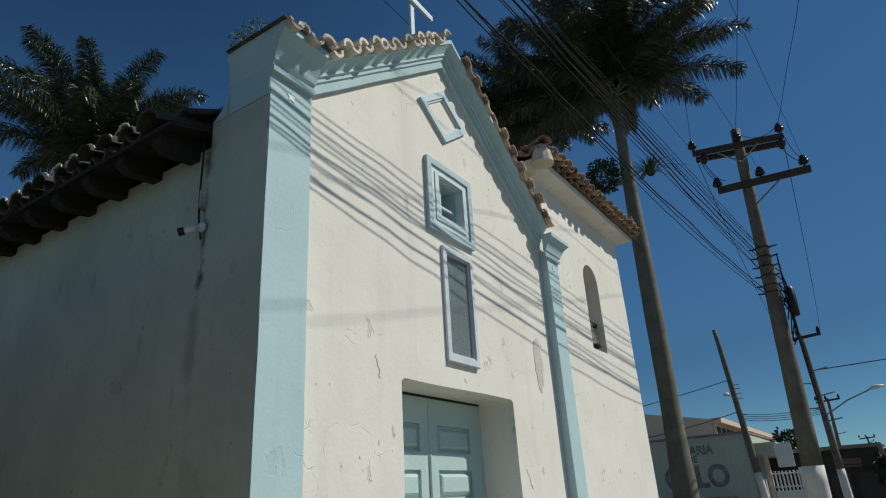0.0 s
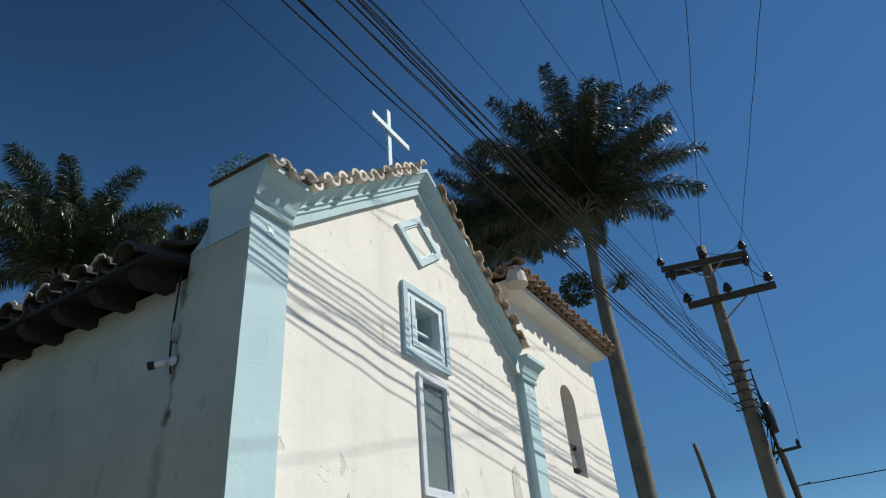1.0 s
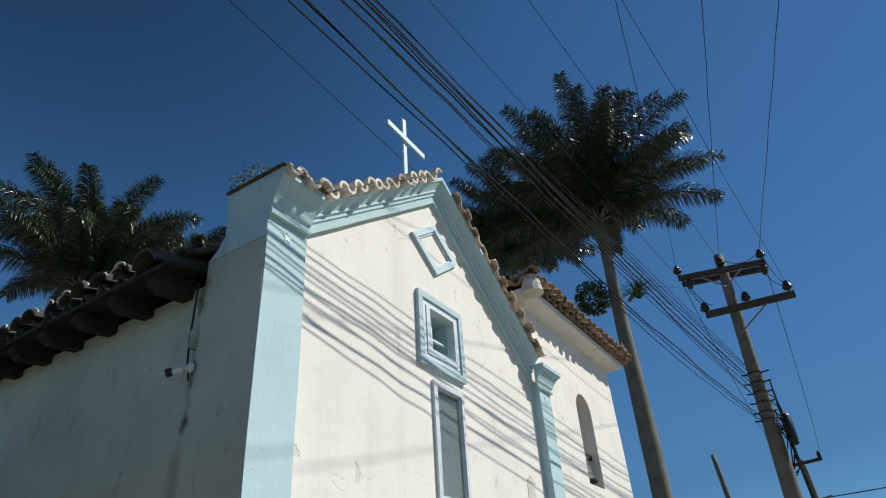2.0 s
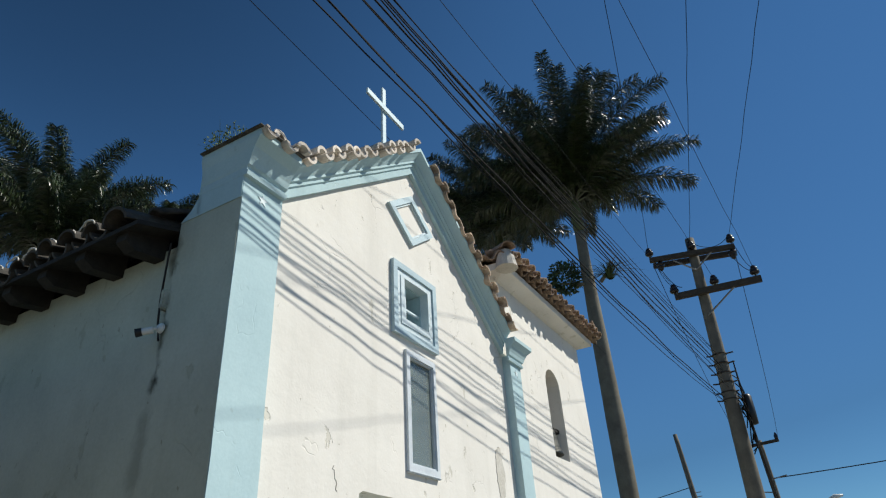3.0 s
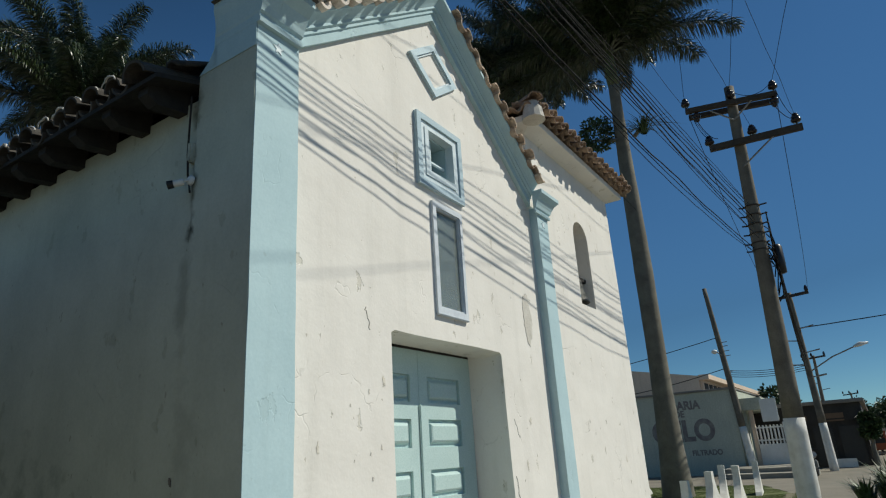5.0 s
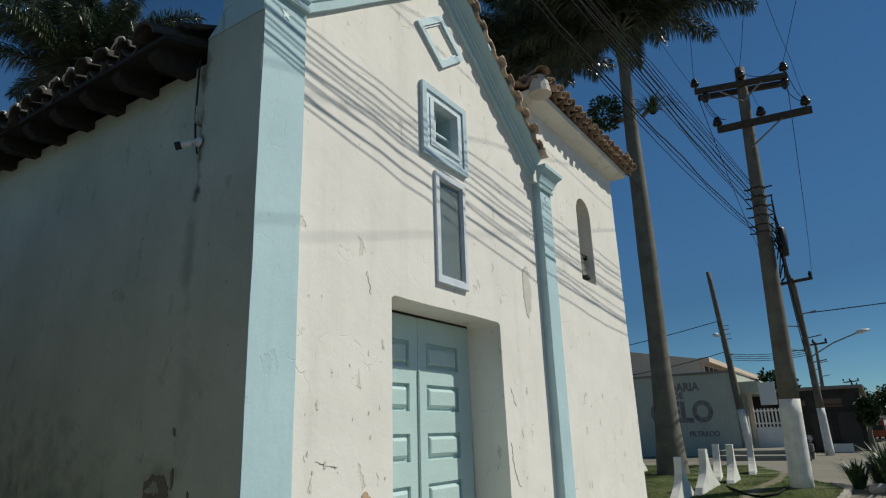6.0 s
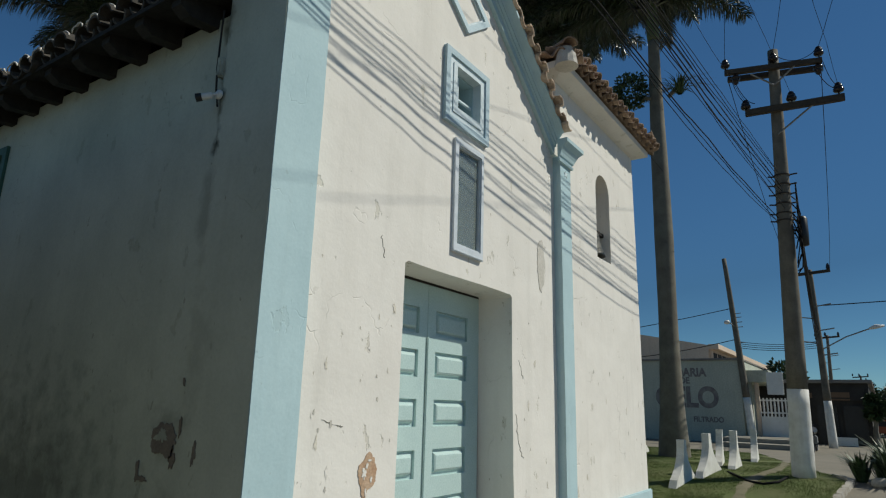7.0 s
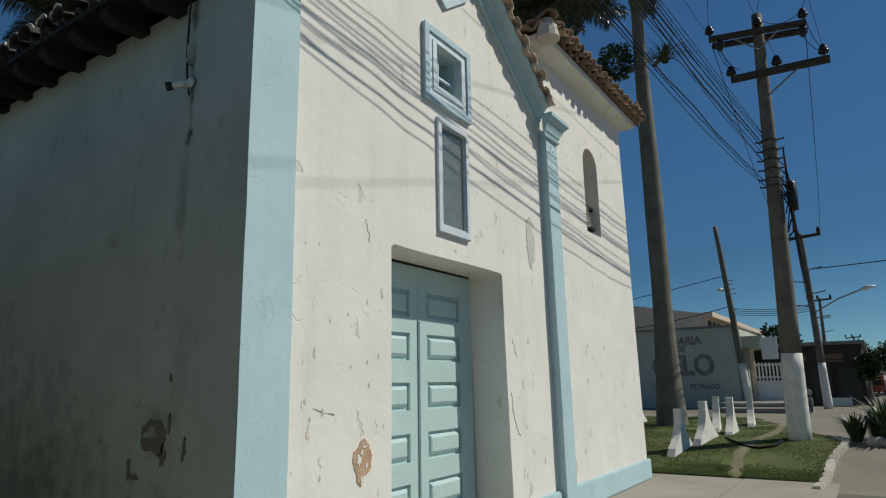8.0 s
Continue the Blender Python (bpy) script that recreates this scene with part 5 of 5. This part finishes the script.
def street_pole(x, foot_y, head_y, head_z, seed, arm=True, lamp=True, scale=1.0):
    t = leaning_pole(x, foot_y, 0.0, head_y, head_z, 0.19, 0.10, 2.1, "far concrete utility pole with crossarm and whitewashed foot")
    top = Vector((0, head_y - foot_y, head_z))
    lean = (head_y - foot_y) / (head_z)
    if arm:
        for dz, w in ((-0.2, 0.87),):
            c = top + Vector((-0.2, lean * dz, dz))
            boxed("crossarm", -0.06, 0.06, -w, w, -0.07, 0.07, ARM_WOOD, t, "dark timber crossarm", 0.01, Matrix.Translation(c) @ pose(0, 0, 0, -4, 0, 0))
            for d in (-0.9, 0.15, 0.95):
                bm = bmesh.new()
                turned(bm, [(0.02, 0), (0.09, 0.1), (0.09, 0.22), (0.03, 0.36)], 8, Matrix.Translation(c + Vector((0, d * w, 0.07))))
                part("insulator", bm, CERAMIC, t)
    if lamp:
        z = (head_z) * 0.53
        bm = bmesh.new()
        tube(bm, [(0, lean * z, z), (-0.1, lean * z - 1.1, z + 0.6), (-0.2, lean * z - 2.1, z + 0.95)], 0.032, 6)
        part("lamp_arm", bm, STEEL, t)
        bm = bmesh.new()
        tube(bm, [(-0.2, lean * z - 2.05, z + 0.94), (-0.2, lean * z - 2.3, z + 1.02), (-0.2, lean * z - 2.65, z + 1.05)], [0.05, 0.11, 0.04], 8)
        part("lamp_head", bm, WHITE_PLASTIC, t, "pale street lamp head", smooth=True)
    for k in range(5):
        z = (head_z) * (0.5 + 0.07 * k)
        bm = bmesh.new()
        s = 1 if k % 2 else -1
        tube(bm, [(-0.1, lean * z, z), (-0.15, lean * z + s * 0.7, z + 0.1)], 0.03, 5)
        part("bracket", bm, STEEL, t)
    return t


street_pole(33.0, -1.03, -0.86, 8.4, 3)
street_pole(58.0, 0.14, -0.03, 7.8, 5, lamp=False)
street_pole(95.0, -1.75, -1.28, 6.5, 2, lamp=True)
line("overhead_cable", (33, -0.8, 6.6), (36, -30, 9.0), 0.4, 0.025, "black service cable crossing the street")
line("overhead_cable", (33, 2.9, 6.7), (30, 22, 4.6), 0.5, 0.02, "black service cable across the yard")
line("overhead_cable", (33, 2.75, 5.1), (31, 12, 3.9), 0.3, 0.02, "black service cable across the yard")
for k in range(4):
    line("overhead_cable", (33, 2.75 + 0.02 * k, 5.0 - 0.1 * k), (33.2, -0.8, 4.9 - 0.1 * k), 0.15, 0.014, "black service cable between poles")

# shop with painted gable wall
bakery = empty("bakery", label="long low shop with painted pale green side wall", category="building")
BX = 33.0
boxed("wall", BX, BX + 14, 2.65, 12.0, -0.1, 4.05, PALE_GREEN, bakery, "pale green wall with faded painted lettering", 0.02)
boxed("roof_edge", BX - 0.12, BX + 14, 2.6, 12.2, 4.05, 4.15, ROOF_GREY, bakery, bevel=0.02)
# the text runs towards -y on a wall that faces -x


def on_wall(y, z):
    return Matrix.Translation((BX - 0.005, y, z)) @ pose(0, 0, 0, 90, 0, -90)


lettering("lettering", "PADARIA", 0.60, on_wall(5.42, 3.24), LETTER, bakery)
lettering("lettering", "DE", 0.45, on_wall(5.42, 2.87), LETTER, bakery)
lettering("lettering", "GELO", 1.42, on_wall(5.38, 1.69), LETTER, bakery)
lettering("lettering", "FILTRADO", 0.36, on_wall(4.35, 0.94), LETTER, bakery)
porch = boxed("porch_roof", BX + 0.3, BX + 5.5, 1.45, 2.64, 2.95, 3.55, PALE_GREEN, bakery, "pale concrete porch canopy", 0.02)
boxed("porch_wall", BX + 0.6, BX + 0.85, 2.30, 2.64, 0.0, 2.95, PALE_GREEN, bakery)
boxed("porch_column", BX + 0.5, BX + 0.72, 1.98, 2.16, 0.0, 2.95, BEIGE, bakery)
boxed("porch_column", BX + 0.5, BX + 0.72, 0.53, 0.75, 0.0, 2.3, WHITE, bakery)
boxed("low_wall", BX + 0.55, BX + 0.75, 0.75, 1.97, 0.0, 1.3, WHITE, bakery)
for k in range(8):
    boxed("rail", BX + 0.6, BX + 0.66, 0.80 + 0.165 * k, 0.87 + 0.165 * k, 1.3, 2.2, WHITE, bakery, bevel=0.008)
boxed("rail", BX + 0.59, BX + 0.67, 0.75, 2.04, 1.45, 1.52, WHITE, bakery)
boxed("rail", BX + 0.59, BX + 0.67, 0.75, 2.04, 2.05, 2.12, WHITE, bakery)
boxed("shop_back", BX + 5.3, BX + 5.5, 0.4, 2.64, 0.0, 2.95, DARK_SHOP, bakery)
boxed("step", BX - 3.4, BX + 0.6, 0.2, 3.2, -0.1, 0.34, SLAB, bakery, bevel=0.02)
boxed("step", BX - 4.6, BX - 2.0, -0.6, 3.0, -0.1, 0.17, SLAB, bakery, bevel=0.02)
awning = tagged(boxed("awning_banner", BX + 0.12, BX + 0.2, 0.80, 1.54, 2.35, 3.44, WHITE, bevel=0.02, m=None), "white banner board hanging from the shop canopy", "banner")
awning.parent = None
hand_rail = empty("metal_railing", (BX - 3.4, 0.1, 0.0), label="thin grey metal railing beside the shop steps", category="railing")
for k in range(4):
    bm = bmesh.new()
    tube(bm, [(k * 0.9, 0, 0), (k * 0.9, 0, 0.95)], 0.025, 6)
    part("railing_post", bm, STEEL, hand_rail)
bm = bmesh.new()
tube(bm, [(-0.1, 0, 0.95), (2.8, 0, 0.95)], 0.025, 6)
part("top_rail", bm, STEEL, hand_rail)

# taller beige building behind
block = empty("apartment_building", label="taller beige building with a sloping parapet and row of openings", category="building")
part("wall", slab([[(6.76, -0.1), (24, -0.1), (24, 9.37), (6.76, 6.1)]], 46.0, 60.0, sideways), BEIGE, block)
part("side_wall", slab([[(46.2, -0.1), (75, -0.1), (75, 5.95), (46.2, 5.95)]], 6.56, 6.75, front), BEIGE, block)
for k in range(8):
    boxed("window", 46.6 + 1.6 * k, 47.7 + 1.6 * k, 6.52, 6.59, 4.4, 5.6, DARK_SHOP, block, bevel=0.0)
boxed("parapet", 45.9, 75, 6.06, 6.74, 5.8, 6.15, BEIGE, block)
boxed("window", 45.97, 46.02, 12.0, 12.9, 4.1, 4.8, DARK_SHOP, block, bevel=0)

# dark shops along the street
shops = empty("shop_row", label="row of dark weathered single-storey shops", category="building")
boxed("wall", 37.5, 60, -2.6, 1.3, -0.1, 3.1, DARK_SHOP, shops, bevel=0.03)
boxed("roof", 37.2, 60, -2.8, 1.5, 3.1, 3.28, ROOF_GREY, shops, bevel=0.03)
boxed("fascia", 37.42, 37.49, -2.4, 1.1, 2.2, 2.85, DARK_SHOP, shops)
for a, b, z in ((0.35, -0.05, 2.45), (-0.75, -1.75, 2.5)):
    boxed("sign_bar", 37.38, 37.42, b, a, z - 0.13, z + 0.13, SHOP_SIGN, shops, "faded ochre sign lettering", 0)
boxed("sign_bar", 37.38, 37.42, -1.75, -0.9, 2.22, 2.30, SHOP_SIGN, shops, "", 0)
for a, b in ((1.0, 0.1), (-0.2, -1.1), (-1.4, -2.4)):
    boxed("shopfront_opening", 37.4, 37.46, b, a, 0.0, 1.95, BLACK, shops, "dark open shopfront", 0)
boxed("low_wall", 36.4, 36.6, -1.9, -0.75, -0.05, 0.38, WHITE, shops)
house_far = empty("house", label="far low house with grey roof down the street", category="house")
boxed("wall", 85, 105, -7.0, -3.6, -0.1, 3.4, BEIGE, house_far)
boxed("roof", 84.5, 105.5, -7.4, -3.2, 3.4, 4.0, ROOF_GREY, house_far, bevel=0.1)
house_far2 = empty("house", label="far pale house across the street", category="house")
boxed("wall", 110, 130, -22.0, -10.0, -0.1, 4.4, WHITE, house_far2)
boxed("roof", 109.5, 130.5, -22.6, -9.4, 4.4, 5.1, ROOF_GREY, house_far2, bevel=0.1)


def leafy_tree(at, height, radius, seed, label):
    thing = empty("tree", at, label=label, category="tree")
    bm = bmesh.new()
    r = random.Random(seed)
    tube(bm, [(0, 0, -0.1), (0.05, 0.05, height * 0.3), (0.1, -0.05, height * 0.55)], [0.16, 0.12, 0.08], 8)
    for k in range(4):
        a = k * 1.6 + r.random()
        tube(bm, [(0.08, 0, height * 0.4), (radius * 0.5 * math.cos(a), radius * 0.5 * math.sin(a), height * 0.7)], [0.07, 0.03], 6)
    part("trunk", bm, TRUNK, thing)
    for k in range(7):
        a, q = r.uniform(0, 6.28), r.uniform(0.2, 0.75) * radius
        clump("foliage", (q * math.cos(a), q * math.sin(a), height * r.uniform(0.62, 0.92)), radius * 0.5, 420, 0.3, LEAF, seed * 10 + k, "", "", thing)
    return thing


leafy_tree((41.0, 1.9, 0.0), 4.4, 1.5, 3, "leafy dark green street tree behind the shop porch")
leafy_tree((62.0, -4.6, 0.0), 3.4, 1.6, 4, "dark leafy tree beside the shops")
leafy_tree((37.0, -2.75, 0.0), 2.5, 0.42, 12, "small dark leafy tree at the corner of the shops")
leafy_tree((78.0, -5.6, 0.0), 4.2, 2.2, 6, "dark leafy tree down the street")
leafy_tree((70.0, -2.4, 0.0), 4.2, 1.6, 8, "dark leafy tree down the street")


def car(at, turn, mat, label):
    """A small hatchback: lofted body, glazed cabin, four wheels."""
    t = empty("car", at, label=label, category="car", group="parked cars")
    t.rotation_euler = (0, 0, radians(turn))
    side = [(-1.95, 0.35), (-1.98, 0.7), (-1.2, 0.92), (-0.55, 1.42), (0.75, 1.46), (1.55, 1.0), (1.95, 0.85), (1.98, 0.35)]
    part("body", sweep([[(x, y, z if abs(y) < 0.8 else (z if z < 1 else z - 0.04)) for x, z in side] for y in (-0.82, -0.75, 0.75, 0.82)]), mat, t)
    for y in (-0.825, 0.81):
        part("side_window", slab([[(-0.95, 0.98), (-0.5, 1.34), (0.7, 1.37), (1.25, 1.02)]], y, y + 0.015, front), BLACK, t)
    for x in (-1.25, 1.25):
        for y in (-0.8, 0.64):
            bm = bmesh.new()
            turned(bm, [(0.1, 0.0), (0.29, 0.01), (0.31, 0.05), (0.31, 0.13), (0.29, 0.16), (0.1, 0.17)], 16, Matrix.Translation((x, y + 0.16, 0.31)) @ pose(0, 0, 0, 90, 0, 0))
            part("wheel", bm, BLACK, t)
    return t


car((64.0, -3.6, 0.0), 8, CAR_PAINT, "small white hatchback parked along the street")
car((72.0, -4.1, 0.0), 0, CAR_PAINT, "small white hatchback parked along the street")
car((58.0, -4.9, 0.0), 90, CAR_PAINT, "small white hatchback parked across the street end")
truck = empty("cargo_truck", (56.0, -2.9, 0.0), label="faded orange box truck parked by the shops", category="truck")
boxed("cargo_box", -1.5, 2.5, -1.0, 1.0, 0.7, 2.6, ORANGE, truck, bevel=0.04)
boxed("cab", -2.9, -1.55, -0.95, 0.95, 0.5, 2.0, ORANGE, truck, bevel=0.12)
boxed("windscreen", -2.93, -2.89, -0.8, 0.8, 1.25, 1.85, BLACK, truck, bevel=0.01)
truck.scale = (0.62, 0.62, 0.62)
for x in (-2.2, 1.5):
    for y in (-1.0, 0.8):
        bm = bmesh.new()
        turned(bm, [(0.1, 0.0), (0.4, 0.01), (0.42, 0.1), (0.4, 0.2), (0.1, 0.21)], 16, Matrix.Translation((x, y + 0.2, 0.42)) @ pose(0, 0, 0, 90, 0, 0))
        part("wheel", bm, BLACK, truck)
bike = empty("motorcycle", (28.5, -0.62, 0.0), label="dark motorcycle parked by the shop steps", category="motorcycle")
for x in (-0.65, 0.65):
    bm = bmesh.new()
    pts = [(x + 0.29 * math.cos(a), 0, 0.31 + 0.29 * math.sin(a)) for a in (2 * math.pi * k / 16 for k in range(17))]
    tube(bm, pts, 0.05, 6, False)
    part("wheel", bm, BLACK, bike)
bm = bmesh.new()
tube(bm, [(-0.7, 0, 0.75), (-0.2, 0, 0.78), (0.15, 0, 0.82), (0.45, 0, 0.75)], [0.08, 0.12, 0.15, 0.06], 8)
tube(bm, [(0.65, 0, 0.31), (0.45, 0, 0.95), (0.42, 0, 1.05)], 0.03, 6)
tube(bm, [(0.38, -0.33, 1.05), (0.42, 0, 1.03), (0.38, 0.33, 1.05)], 0.02, 6)
part("frame", bm, BLACK, bike)
bm = bmesh.new()
box(bm, -0.25, 0.25, -0.13, 0.13, 0.3, 0.62, 0.04)
part("engine", bm, STEEL, bike)
